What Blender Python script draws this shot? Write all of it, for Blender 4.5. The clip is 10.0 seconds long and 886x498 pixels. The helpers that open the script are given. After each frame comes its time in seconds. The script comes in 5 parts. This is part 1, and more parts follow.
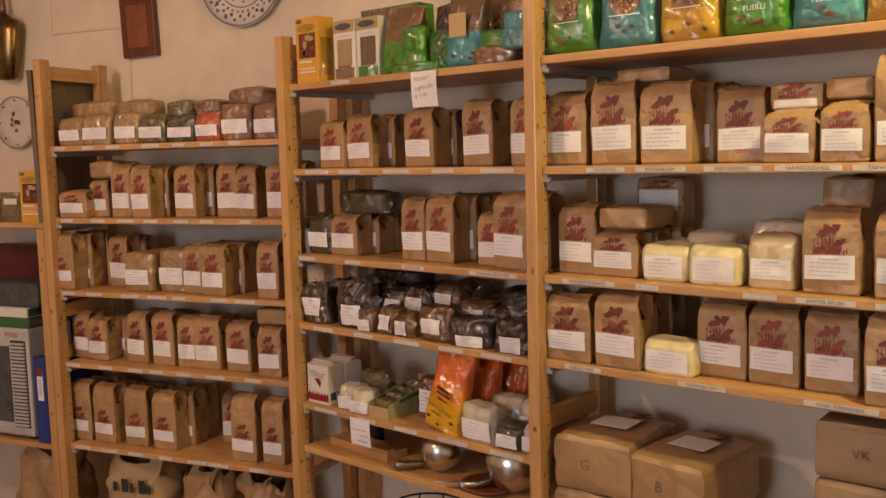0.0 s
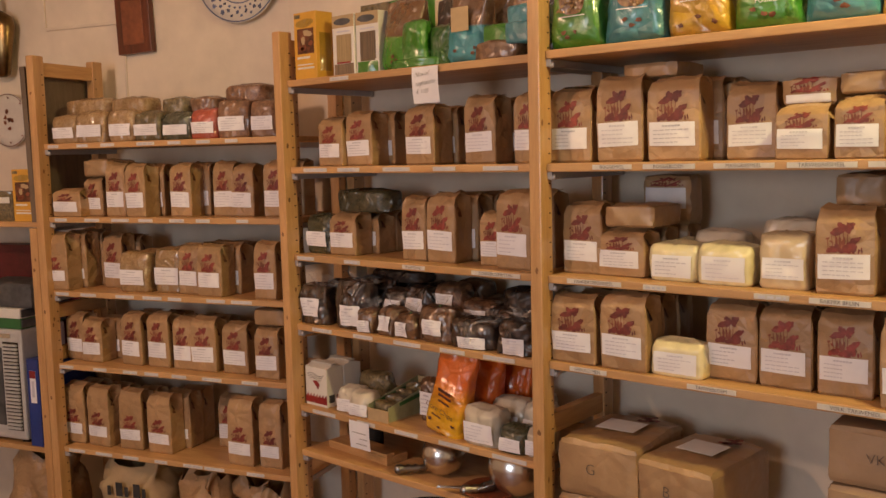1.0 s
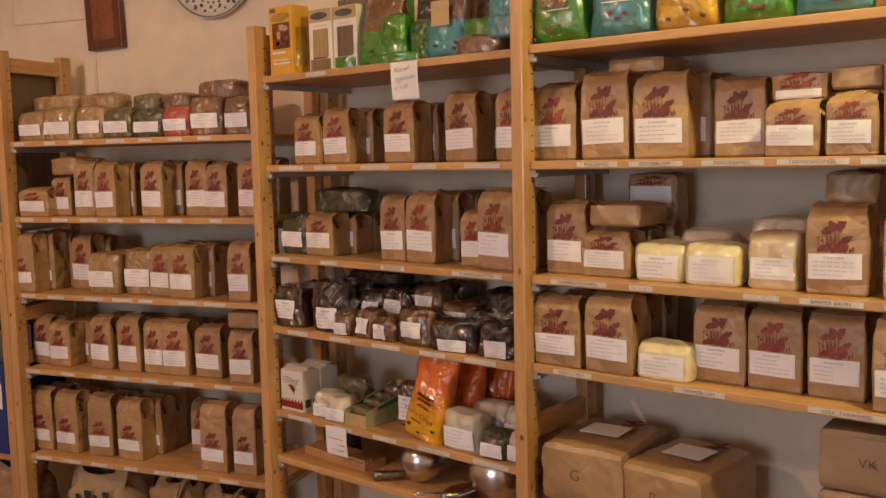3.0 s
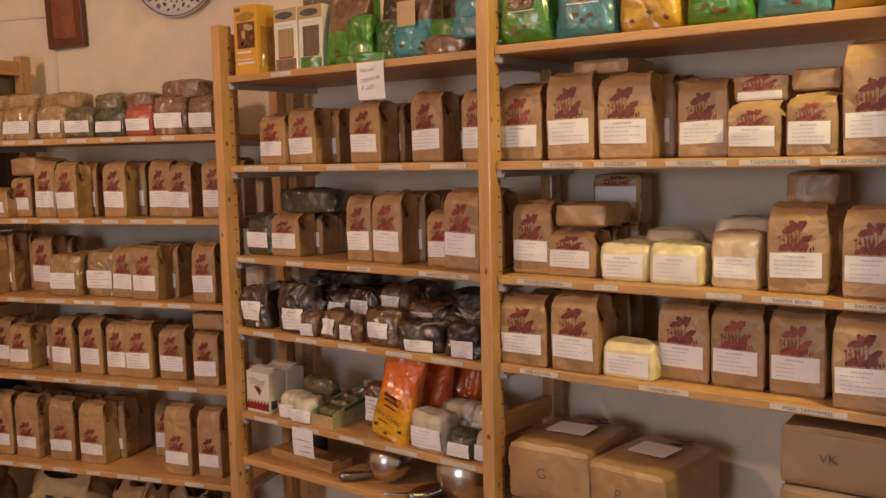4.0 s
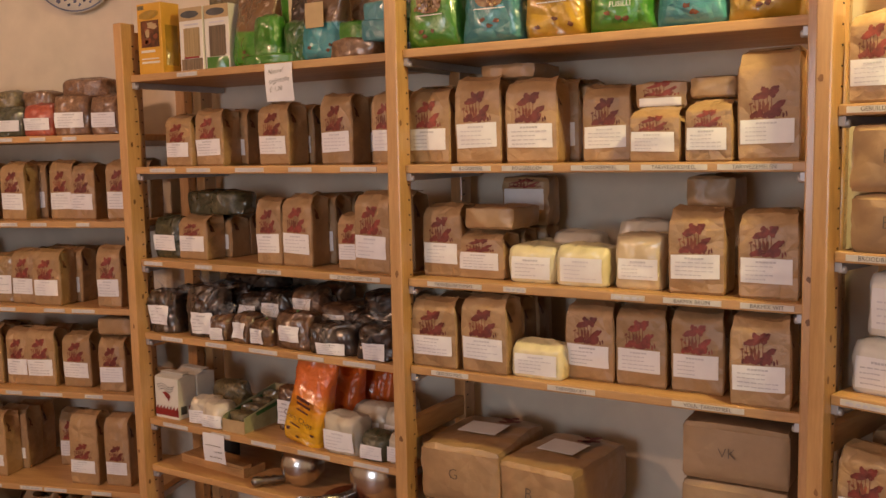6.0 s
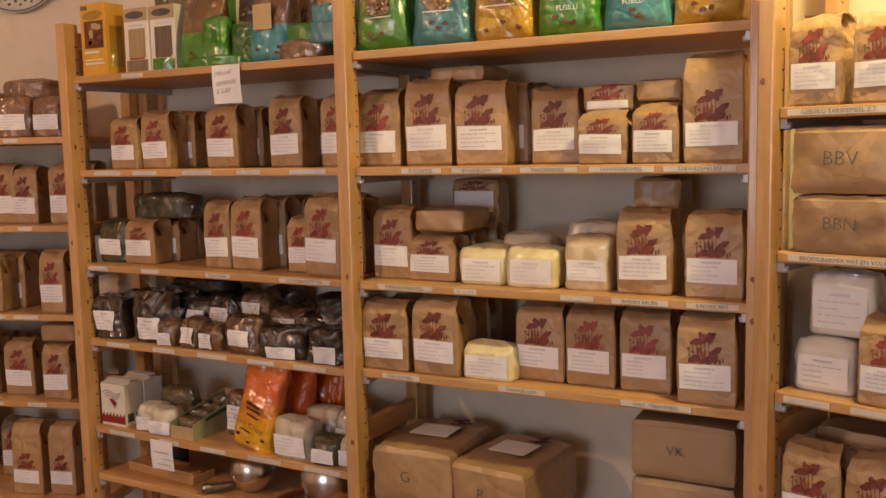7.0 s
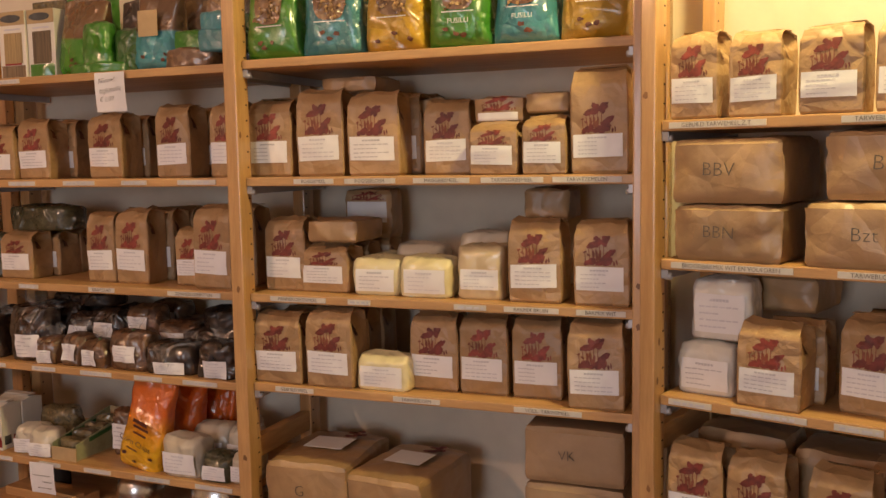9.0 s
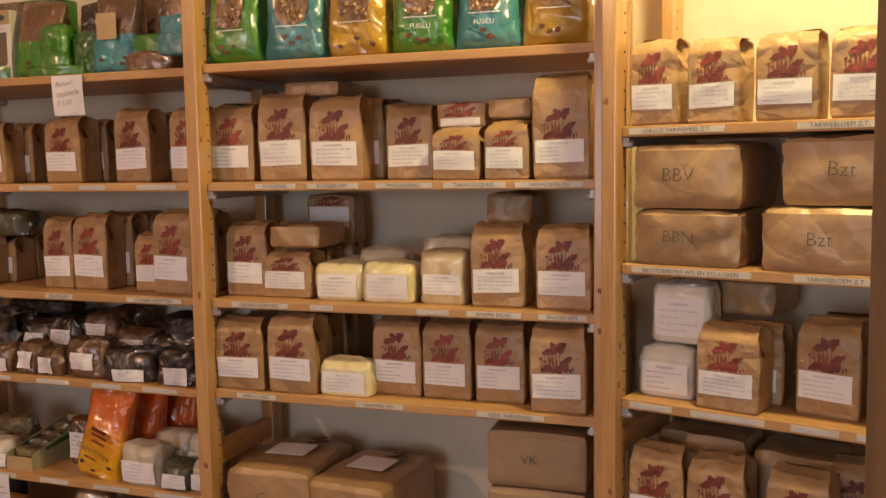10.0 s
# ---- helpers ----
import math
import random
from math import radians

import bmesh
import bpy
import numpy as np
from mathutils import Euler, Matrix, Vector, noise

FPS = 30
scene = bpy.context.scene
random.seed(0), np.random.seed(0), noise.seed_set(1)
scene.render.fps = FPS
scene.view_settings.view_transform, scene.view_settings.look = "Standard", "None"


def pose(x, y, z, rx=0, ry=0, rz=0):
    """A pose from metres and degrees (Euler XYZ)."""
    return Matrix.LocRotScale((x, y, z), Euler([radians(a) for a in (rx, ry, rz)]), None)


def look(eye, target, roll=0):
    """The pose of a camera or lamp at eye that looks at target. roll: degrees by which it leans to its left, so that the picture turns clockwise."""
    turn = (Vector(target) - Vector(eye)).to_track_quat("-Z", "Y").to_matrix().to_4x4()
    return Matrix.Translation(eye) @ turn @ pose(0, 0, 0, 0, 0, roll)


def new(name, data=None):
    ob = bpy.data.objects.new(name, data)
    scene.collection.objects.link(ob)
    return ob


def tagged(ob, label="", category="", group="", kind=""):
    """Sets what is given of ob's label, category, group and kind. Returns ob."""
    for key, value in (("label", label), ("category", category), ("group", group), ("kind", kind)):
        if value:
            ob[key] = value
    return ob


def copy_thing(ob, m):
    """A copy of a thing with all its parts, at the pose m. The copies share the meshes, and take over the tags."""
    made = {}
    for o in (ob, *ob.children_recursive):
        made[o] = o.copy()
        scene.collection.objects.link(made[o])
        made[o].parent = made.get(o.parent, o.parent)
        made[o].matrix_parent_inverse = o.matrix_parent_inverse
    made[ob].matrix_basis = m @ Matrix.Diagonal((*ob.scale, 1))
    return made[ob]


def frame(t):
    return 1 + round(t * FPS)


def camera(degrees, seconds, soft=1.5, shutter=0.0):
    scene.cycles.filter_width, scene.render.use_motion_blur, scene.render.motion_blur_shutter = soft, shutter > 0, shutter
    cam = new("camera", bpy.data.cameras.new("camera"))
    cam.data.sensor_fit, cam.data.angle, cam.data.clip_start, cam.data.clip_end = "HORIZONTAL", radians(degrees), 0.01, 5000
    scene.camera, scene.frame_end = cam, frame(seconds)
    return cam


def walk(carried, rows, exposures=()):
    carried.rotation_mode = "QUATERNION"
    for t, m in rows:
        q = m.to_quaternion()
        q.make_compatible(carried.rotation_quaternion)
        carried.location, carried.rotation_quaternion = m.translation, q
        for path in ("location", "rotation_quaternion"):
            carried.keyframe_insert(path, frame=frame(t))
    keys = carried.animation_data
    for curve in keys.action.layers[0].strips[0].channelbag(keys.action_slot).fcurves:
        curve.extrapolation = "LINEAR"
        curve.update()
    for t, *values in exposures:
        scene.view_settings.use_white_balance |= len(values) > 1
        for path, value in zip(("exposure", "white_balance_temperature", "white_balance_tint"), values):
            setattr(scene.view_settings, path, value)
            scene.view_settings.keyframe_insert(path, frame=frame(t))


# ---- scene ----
cam = camera(51.2, 10.0)
PATH = [
    (0, (1.1874, 0.3265, 1.4656), (-0.1320, 1.8153, 1.2591), -1.44),
    (0.5, (1.1672, 0.3403, 1.4617), (-0.1498, 1.8312, 1.2558), -1.41),
    (1, (1.1468, 0.3556, 1.4560), (-0.1678, 1.8490, 1.2523), -1.38),
    (1.5, (1.1284, 0.3707, 1.4536), (-0.1829, 1.8672, 1.2504), -1.32),
    (2, (1.1105, 0.3864, 1.4484), (-0.1945, 1.8886, 1.2473), -1.33),
    (2.5, (1.1038, 0.3930, 1.4449), (-0.1909, 1.9043, 1.2458), -1.29),
    (4, (1.1014, 0.3869, 1.4433), (-0.1145, 1.9623, 1.2446), -1.16),
    (4.5, (1.1060, 0.3892, 1.4458), (-0.0777, 1.9887, 1.2446), -1.20),
    (5, (1.1123, 0.3883, 1.4598), (-0.0332, 2.0140, 1.2474), -1.14),
    (5.5, (1.1146, 0.3911, 1.4645), (0.0054, 2.0412, 1.2478), -1.13),
    (7, (1.1186, 0.3941, 1.4642), (0.1385, 2.1243, 1.2503), -1.18),
    (7.5, (1.1185, 0.3921, 1.4640), (0.1874, 2.1495, 1.2534), -1.15),
    (8, (1.1185, 0.3939, 1.4638), (0.2423, 2.1798, 1.2568), -1.01),
    (8.5, (1.1183, 0.3944, 1.4638), (0.2919, 2.2044, 1.2613), -1.00),
    (9, (1.1186, 0.3906, 1.4632), (0.3456, 2.2249, 1.2686), -0.99),
    (9.5, (1.1185, 0.3895, 1.4629), (0.3919, 2.2433, 1.2743), -0.90),
    (10, (1.1185, 0.3885, 1.4627), (0.4211, 2.2539, 1.2784), -0.86),
]
walk(cam, [(t, look(eye, target, roll)) for t, eye, target, roll in PATH], [(0.0, -0.31), (5.5, -0.32), (8.0, -0.42), (10.0, -0.45)])

# ---- world and lights ----
world = bpy.data.worlds.new("sky")
world.use_nodes = True
scene.world = world
wn = world.node_tree
sky = wn.nodes.new("ShaderNodeTexSky")
sky.sky_type = "NISHITA"
sky.sun_disc = False
sky.sun_elevation, sky.sun_rotation = radians(35), radians(200)
wn.links.new(sky.outputs[0], wn.nodes["Background"].inputs[0])
wn.nodes["Background"].inputs[1].default_value = 0.1


def area_lamp(name, eye, target, sx, sy, watts, colour):
    d = bpy.data.lights.new(name, "AREA")
    d.shape, d.size, d.size_y, d.energy, d.color = "RECTANGLE", sx, sy, watts, colour
    ob = new(name, d)
    ob.matrix_world = look(eye, target)
    return ob


def bulb_lamp(name, at, watts, colour, radius):
    d = bpy.data.lights.new(name, "POINT")
    d.energy, d.color, d.shadow_soft_size = watts, colour, radius
    ob = new(name, d)
    ob.location = at
    return ob


LAMPS = [((1.12, 1.72, 2.38), 62.0, (1.0, 0.79, 0.34)), ((-0.85, 0.1, 2.33), 63.0, (1.0, 0.58, 0.375))]
for place, watts, tone in LAMPS:
    bulb_lamp("ceiling_bulb_light", (place[0], place[1], place[2] - 0.09), watts, tone, 0.05)
area_lamp("window_daylight", (0.4, -2.42, 1.45), (0.5, 2.0, 1.2), 1.3, 1.1, 40.0, (0.80, 0.86, 1.0))


# ---- materials ----
def crease_bump(nt, vector, noise_node, facets, tilt):
    """Flat facets meeting in sharp folds, at two sizes: creased paper or film."""
    warp = nt.nodes.new("ShaderNodeVectorMath")
    warp.operation = "MULTIPLY_ADD"
    warp.inputs[1].default_value = (0.022, 0.022, 0.022)
    nt.links.new(noise_node.outputs["Color"], warp.inputs[0])
    nt.links.new(vector, warp.inputs[2])
    out = None
    for size, share in ((facets, 1.0), (facets * 2.7, 0.55)):
        vo = nt.nodes.new("ShaderNodeTexVoronoi")
        vo.feature = "DISTANCE_TO_EDGE"
        vo.inputs["Scale"].default_value = size
        nt.links.new(warp.outputs[0], vo.inputs["Vector"])
        soft = nt.nodes.new("ShaderNodeMath")
        soft.operation = "MULTIPLY"
        nt.links.new(vo.outputs["Distance"], soft.inputs[0])
        nt.links.new(noise_node.outputs[0], soft.inputs[1])
        bp = nt.nodes.new("ShaderNodeBump")
        bp.inputs["Strength"].default_value = 1.0
        bp.inputs["Distance"].default_value = 2.0 * tilt * share / size
        nt.links.new(soft.outputs[0], bp.inputs["Height"])
        if out is not None:
            nt.links.new(out, bp.inputs["Normal"])
        out = bp.outputs[0]
    return out


def pucker_bump(nt, vector, scale):
    """Small soft puckers of stretched plastic film, which catch the lamps."""
    n = nt.nodes.new("ShaderNodeTexNoise")
    n.inputs["Scale"].default_value = scale
    n.inputs["Detail"].default_value = 1.0
    n.inputs["Distortion"].default_value = 0.8
    nt.links.new(vector, n.inputs["Vector"])
    bp = nt.nodes.new("ShaderNodeBump")
    bp.inputs["Strength"].default_value = 1.0
    bp.inputs["Distance"].default_value = 0.8 / scale
    nt.links.new(n.outputs[0], bp.inputs["Height"])
    return bp.outputs[0]


def mat(name, colour, rough=0.6, metal=0.0, vary=0.12, scale=8.0, bump=0.15, bump_scale=60.0, coat=0.0, stretch=(1, 1, 1), colour2=None, spec=0.5, crumple=0.0, facets=30.0, film=False):
    m = bpy.data.materials.new(name)
    m.use_nodes = True
    nt = m.node_tree
    b = nt.nodes["Principled BSDF"]
    b.inputs["Roughness"].default_value = rough
    b.inputs["Metallic"].default_value = metal
    b.inputs["Coat Weight"].default_value = coat
    b.inputs["Coat Roughness"].default_value = 0.15 if coat < 0.55 else 0.24
    b.inputs["Coat IOR"].default_value = 1.5 if coat < 0.55 else 1.75
    b.inputs["Specular IOR Level"].default_value = spec
    tc = nt.nodes.new("ShaderNodeTexCoord")
    mp = nt.nodes.new("ShaderNodeMapping")
    mp.inputs["Scale"].default_value = stretch
    nt.links.new(tc.outputs["Object"], mp.inputs["Vector"])
    info = nt.nodes.new("ShaderNodeObjectInfo")
    off = nt.nodes.new("ShaderNodeVectorMath")
    off.operation = "SCALE"
    off.inputs[0].default_value = (7.0, 3.0, 5.0)
    nt.links.new(info.outputs["Random"], off.inputs["Scale"])
    nt.links.new(off.outputs[0], mp.inputs["Location"])
    n1 = nt.nodes.new("ShaderNodeTexNoise")
    n1.inputs["Scale"].default_value = scale
    n1.inputs["Detail"].default_value = 6.0
    nt.links.new(mp.outputs[0], n1.inputs["Vector"])
    n2 = nt.nodes.new("ShaderNodeTexNoise")
    n2.inputs["Scale"].default_value = bump_scale
    n2.inputs["Detail"].default_value = 4.0
    nt.links.new(mp.outputs[0], n2.inputs["Vector"])
    c2 = colour2 or tuple(c * (1 - 2.2 * vary) for c in colour)
    c3 = tuple(min(1, c * (1 + 0.8 * vary)) for c in colour)
    ramp = nt.nodes.new("ShaderNodeValToRGB")
    ramp.color_ramp.elements[0].position, ramp.color_ramp.elements[1].position = 0.3, 0.7
    ramp.color_ramp.elements[0].color, ramp.color_ramp.elements[1].color = (*c2, 1), (*c3, 1)
    add = nt.nodes.new("ShaderNodeMath")
    add.operation = "MULTIPLY_ADD"
    add.inputs[1].default_value, add.inputs[2].default_value = 0.35, 0.0
    nt.links.new(n2.outputs[0], add.inputs[0])
    mix = nt.nodes.new("ShaderNodeMath")
    mix.operation = "MULTIPLY_ADD"
    mix.inputs[1].default_value = 0.65
    nt.links.new(n1.outputs[0], mix.inputs[0])
    nt.links.new(add.outputs[0], mix.inputs[2])
    nt.links.new(mix.outputs[0], ramp.inputs[0])
    hue = nt.nodes.new("ShaderNodeHueSaturation")
    val = nt.nodes.new("ShaderNodeMapRange")
    val.inputs["To Min"].default_value, val.inputs["To Max"].default_value = 1 - vary, 1 + vary
    nt.links.new(info.outputs["Random"], val.inputs["Value"])
    nt.links.new(val.outputs[0], hue.inputs["Value"])
    nt.links.new(ramp.outputs[0], hue.inputs["Color"])
    nt.links.new(hue.outputs[0], b.inputs["Base Color"])
    if bump:
        bp = nt.nodes.new("ShaderNodeBump")
        bp.inputs["Strength"].default_value, bp.inputs["Distance"].default_value = bump, 0.004
        nt.links.new(mix.outputs[0], bp.inputs["Height"])
        nt.links.new(bp.outputs[0], b.inputs["Normal"])
    if crumple:
        creases = crease_bump(nt, mp.outputs[0], n1, facets, crumple)
        if coat > 0.5:
            nt.links.new(pucker_bump(nt, mp.outputs[0], facets * 0.42), b.inputs["Coat Normal"])
        if bump and not film:
            nt.links.new(creases, bp.inputs["Normal"])
        elif not film:
            nt.links.new(creases, b.inputs["Normal"])
    return m


def grain_mat(name, colour, colour2, scale=190.0):
    """Seeds or flakes seen through a clear, glossy bag."""
    m = mat(name, colour, rough=0.5, vary=0.2, scale=14.0, bump=0.3, bump_scale=30.0, coat=1.0, crumple=0.9, facets=46, film=True)
    nt = m.node_tree
    b = nt.nodes["Principled BSDF"]
    v = nt.nodes.new("ShaderNodeTexVoronoi")
    v.inputs["Scale"].default_value = scale
    tc = nt.nodes.new("ShaderNodeTexCoord")
    nt.links.new(tc.outputs["Object"], v.inputs["Vector"])
    mx = nt.nodes.new("ShaderNodeMix")
    mx.data_type = "RGBA"
    old = b.inputs["Base Color"].links[0].from_socket
    nt.links.new(v.outputs["Color"], mx.inputs["Factor"])
    nt.links.new(old, mx.inputs["A"])
    mx.inputs["B"].default_value = (*colour2, 1)
    nt.links.new(mx.outputs["Result"], b.inputs["Base Color"])
    return m


PINE, PINE2 = (0.60, 0.36, 0.155), (0.43, 0.225, 0.085)
M = {
    "post": mat("pine_post", PINE, 0.42, vary=0.1, scale=5, bump=0.06, bump_scale=30, stretch=(9, 9, 0.8), colour2=PINE2, coat=0.5),
    "shelf": mat("pine_shelf", PINE, 0.5, vary=0.1, scale=5, bump=0.06, bump_scale=30, stretch=(0.8, 9, 9), colour2=PINE2, coat=0.1),
    "rung": mat("pine_rung", PINE, 0.5, vary=0.1, scale=5, bump=0.06, bump_scale=30, stretch=(9, 0.8, 9), colour2=PINE2),
    "plaster": mat("cream_plaster", (0.80, 0.70, 0.56), 0.85, vary=0.08, scale=2.6, bump=1.0, bump_scale=16, crumple=0.012, facets=3),
    "floor": mat("red_floor_tiles", (0.22, 0.11, 0.07), 0.5, vary=0.2, scale=3),
    "ceiling": mat("white_ceiling", (0.75, 0.69, 0.58), 0.9, vary=0.05, scale=3),
    "kraft": mat("brown_kraft_paper", (0.425, 0.262, 0.128), 0.43, vary=0.09, scale=18, bump=0.22, bump_scale=70, spec=0.6, crumple=0.14, facets=15),
    "kraft_side": mat("brown_kraft_paper_wrap", (0.43, 0.27, 0.135), 0.40, vary=0.1, scale=9, bump=0.25, bump_scale=40, spec=0.65, crumple=0.07, facets=10),
    "label": mat("white_paper_label", (0.86, 0.85, 0.87), 0.5, vary=0.03, scale=20, bump=0.1),
    "ink": mat("grey_print_ink", (0.62, 0.61, 0.66), 0.7, vary=0.1, bump=0),
    "marker": mat("grey_marker_ink", (0.14, 0.115, 0.095), 0.7, vary=0.1, bump=0),
    "black": mat("black_ink", (0.03, 0.03, 0.03), 0.6, vary=0.1, bump=0),
    "poppy": mat("dark_red_print", (0.25, 0.045, 0.03), 0.55, vary=0.3, scale=90, bump=0),
    "stem": mat("faded_red_print", (0.26, 0.075, 0.04), 0.6, vary=0.2, bump=0),
    "hole": mat("dark_peg_hole", (0.03, 0.018, 0.01), 0.8, vary=0.1, bump=0),
    "steel": mat("bright_zinc_steel", (0.52, 0.52, 0.54), 0.5, 0.55, vary=0.06, bump=0),
    "chrome": mat("polished_steel", (0.74, 0.72, 0.70), 0.24, 1.0, vary=0.05, scale=20, bump=0.05),
    "bronze": mat("old_bronze", (0.30, 0.20, 0.085), 0.3, 1.0, vary=0.3, scale=9, bump=0.1),
    "green": mat("green_foil", (0.05, 0.225, 0.015), 0.32, vary=0.12, scale=10, bump=0.5, bump_scale=22, crumple=0.2, facets=16, coat=0.9),
    "teal": mat("turquoise_foil", (0.06, 0.275, 0.315), 0.32, vary=0.12, scale=10, bump=0.5, bump_scale=22, crumple=0.2, facets=16, coat=0.9),
    "yellow": mat("yellow_foil", (0.48, 0.275, 0.022), 0.32, vary=0.12, scale=10, bump=0.5, bump_scale=22, crumple=0.2, facets=16, coat=0.9),
    "orange": mat("orange_foil", (0.72, 0.13, 0.012), 0.28, vary=0.2, scale=7, bump=0.5, bump_scale=20, crumple=0.2, facets=16, coat=0.9),
    "pasta": grain_mat("brown_pasta", (0.30, 0.16, 0.07), (0.12, 0.05, 0.02), 90),
    "beige": grain_mat("pale_grain", (0.52, 0.35, 0.17), (0.28, 0.16, 0.06)),
    "olive": grain_mat("green_brown_seeds", (0.25, 0.19, 0.085), (0.07, 0.055, 0.025)),
    "dgreen": grain_mat("dark_green_herbs", (0.085, 0.085, 0.04), (0.025, 0.028, 0.012)),
    "redlentil": grain_mat("red_lentils", (0.52, 0.10, 0.05), (0.38, 0.06, 0.03)),
    "linseed": grain_mat("brown_linseed", (0.36, 0.19, 0.09), (0.14, 0.06, 0.03)),
    "dark": grain_mat("dark_dried_fruit", (0.07, 0.032, 0.016), (0.008, 0.006, 0.005), 75),
    "nuts": grain_mat("brown_nuts", (0.22, 0.105, 0.045), (0.07, 0.03, 0.014), 70),
    "cream": mat("cream_flour_in_plastic", (0.84, 0.74, 0.44), 0.35, vary=0.05, scale=8, bump=0.6, bump_scale=22, crumple=0.8, facets=40, coat=1.0, film=True),
    "white": mat("white_flour_in_plastic", (0.80, 0.77, 0.70), 0.35, vary=0.05, scale=8, bump=0.6, bump_scale=22, crumple=0.8, facets=40, coat=1.0, film=True),
    "tan": mat("tan_flour_in_plastic", (0.66, 0.52, 0.32), 0.35, vary=0.05, scale=8, bump=0.6, bump_scale=22, crumple=0.8, facets=40, coat=1.0, film=True),
    "carton": mat("white_carton", (0.76, 0.73, 0.66), 0.5, vary=0.04, bump=0.05),
    "ybox": mat("orange_yellow_card", (0.70, 0.37, 0.045), 0.45, vary=0.07, bump=0.05, coat=0.2),
    "picture": mat("brown_print", (0.17, 0.055, 0.02), 0.5, vary=0.4, scale=30, bump=0),
    "card": mat("cardboard", (0.50, 0.36, 0.19), 0.7, vary=0.08, scale=12),
    "frame": mat("dark_red_wood", (0.13, 0.035, 0.014), 0.4, vary=0.25, scale=6, stretch=(6, 6, 0.8), coat=0.2),
    "frame_in": mat("red_brown_panel", (0.24, 0.075, 0.03), 0.5, vary=0.25, scale=9),
    "china": mat("white_glazed_china", (0.72, 0.68, 0.60), 0.15, vary=0.05, bump=0.02),
    "delft": mat("blue_glaze", (0.13, 0.155, 0.25), 0.2, vary=0.3, scale=30, bump=0),
    "blue": mat("blue_binder_card", (0.02, 0.05, 0.26), 0.45, vary=0.1),
    "darkred": mat("dark_red_card", (0.13, 0.012, 0.014), 0.5, vary=0.2),
    "redbox": mat("red_card", (0.30, 0.02, 0.02), 0.5, vary=0.15),
    "silver": mat("silver_plastic", (0.62, 0.63, 0.64), 0.38, 0.35, vary=0.08),
    "grey": mat("grey_cloth", (0.10, 0.10, 0.10), 0.8, vary=0.3, scale=12, bump=0.5),
    "terracotta": mat("red_brown_bowl", (0.26, 0.075, 0.03), 0.4, vary=0.15),
    "pasta_box": mat("beige_printed_card", (0.56, 0.50, 0.36), 0.45, vary=0.12, scale=25, bump=0.05, coat=0.2),
    "film": mat("greyish_flour_in_plastic", (0.60, 0.54, 0.43), 0.35, vary=0.06, scale=8, bump=0.5, bump_scale=22, crumple=0.85, facets=40, coat=1.0, film=True),
    "knot": mat("dark_wood_knot", (0.25, 0.115, 0.042), 0.5, vary=0.2, scale=40, bump=0),
}


def clear_film(name):
    m = mat(name, (0.8, 0.8, 0.76), 0.12, vary=0.05, bump=0.1, crumple=0.5, facets=60)
    m.node_tree.nodes["Principled BSDF"].inputs["Alpha"].default_value = 0.12
    return m


def fading_foil(name, low, high, z0, z1):
    """Glossy foil whose printed colour runs from one tone at its foot to another."""
    m = mat(name, high, 0.26, vary=0.1, scale=7, bump=0.5, bump_scale=20, crumple=0.22, facets=16, coat=0.95)
    nt = m.node_tree
    b = nt.nodes["Principled BSDF"]
    sep = nt.nodes.new("ShaderNodeSeparateXYZ")
    tc = nt.nodes.new("ShaderNodeTexCoord")
    nt.links.new(tc.outputs["Object"], sep.inputs[0])
    rg = nt.nodes.new("ShaderNodeMapRange")
    rg.inputs["From Min"].default_value, rg.inputs["From Max"].default_value = z0, z1
    nt.links.new(sep.outputs["Z"], rg.inputs["Value"])
    mx = nt.nodes.new("ShaderNodeMix")
    mx.data_type = "RGBA"
    nt.links.new(rg.outputs[0], mx.inputs["Factor"])
    mx.inputs["A"].default_value = (*low, 1)
    nt.links.new(b.inputs["Base Color"].links[0].from_socket, mx.inputs["B"])
    nt.links.new(mx.outputs["Result"], b.inputs["Base Color"])
    return m


M["clear"] = clear_film("clear_plastic_film")
M["chips"] = fading_foil("orange_to_yellow_foil", (0.82, 0.44, 0.015), (0.74, 0.15, 0.014), 0.06, 0.15)
for tone, foil in (("green", (0.06, 0.27, 0.018)), ("teal", (0.07, 0.33, 0.38))):
    M["pasta_" + tone] = fading_foil("brown_pasta_over_%s_foil" % tone, foil, (0.20, 0.10, 0.045), 0.078, 0.084)
M["kraft_box"] = mat("stiff_grey_brown_paper", (0.40, 0.27, 0.155), 0.5, vary=0.07, scale=10, bump=0.15, bump_scale=60, crumple=0.04, facets=9)
M["tray_green"] = mat("pale_green_printed_card", (0.40, 0.42, 0.24), 0.55, vary=0.15, scale=22)
M["ledger"] = mat("dark_green_book_cloth", (0.035, 0.15, 0.04), 0.6, vary=0.12, scale=20)
M["green_dull"] = mat("dull_green_foil", (0.03, 0.13, 0.015), 0.35, vary=0.15, scale=10, bump=0.4, bump_scale=22, crumple=0.3, facets=30, coat=0.8)
# white strip paper toned down in colour, as board edges get less light
M["strip"] = mat("dimmed_paper_strip", (0.66, 0.62, 0.56), 0.5, vary=0.06, scale=30, bump=0.1)
M["board"] = mat("weathered_grey_brown_wood", (0.19, 0.14, 0.095), 0.7, vary=0.2, scale=5, stretch=(8, 8, 0.8))
M["post_dark"] = mat("brown_stained_wood", (0.20, 0.125, 0.07), 0.55, vary=0.15, scale=5, stretch=(8, 8, 0.6))
M["spaghetti"] = mat("pale_spaghetti_strands", (0.58, 0.42, 0.2), 0.4, vary=0.25, scale=12, stretch=(22, 22, 0.6), coat=0.8)
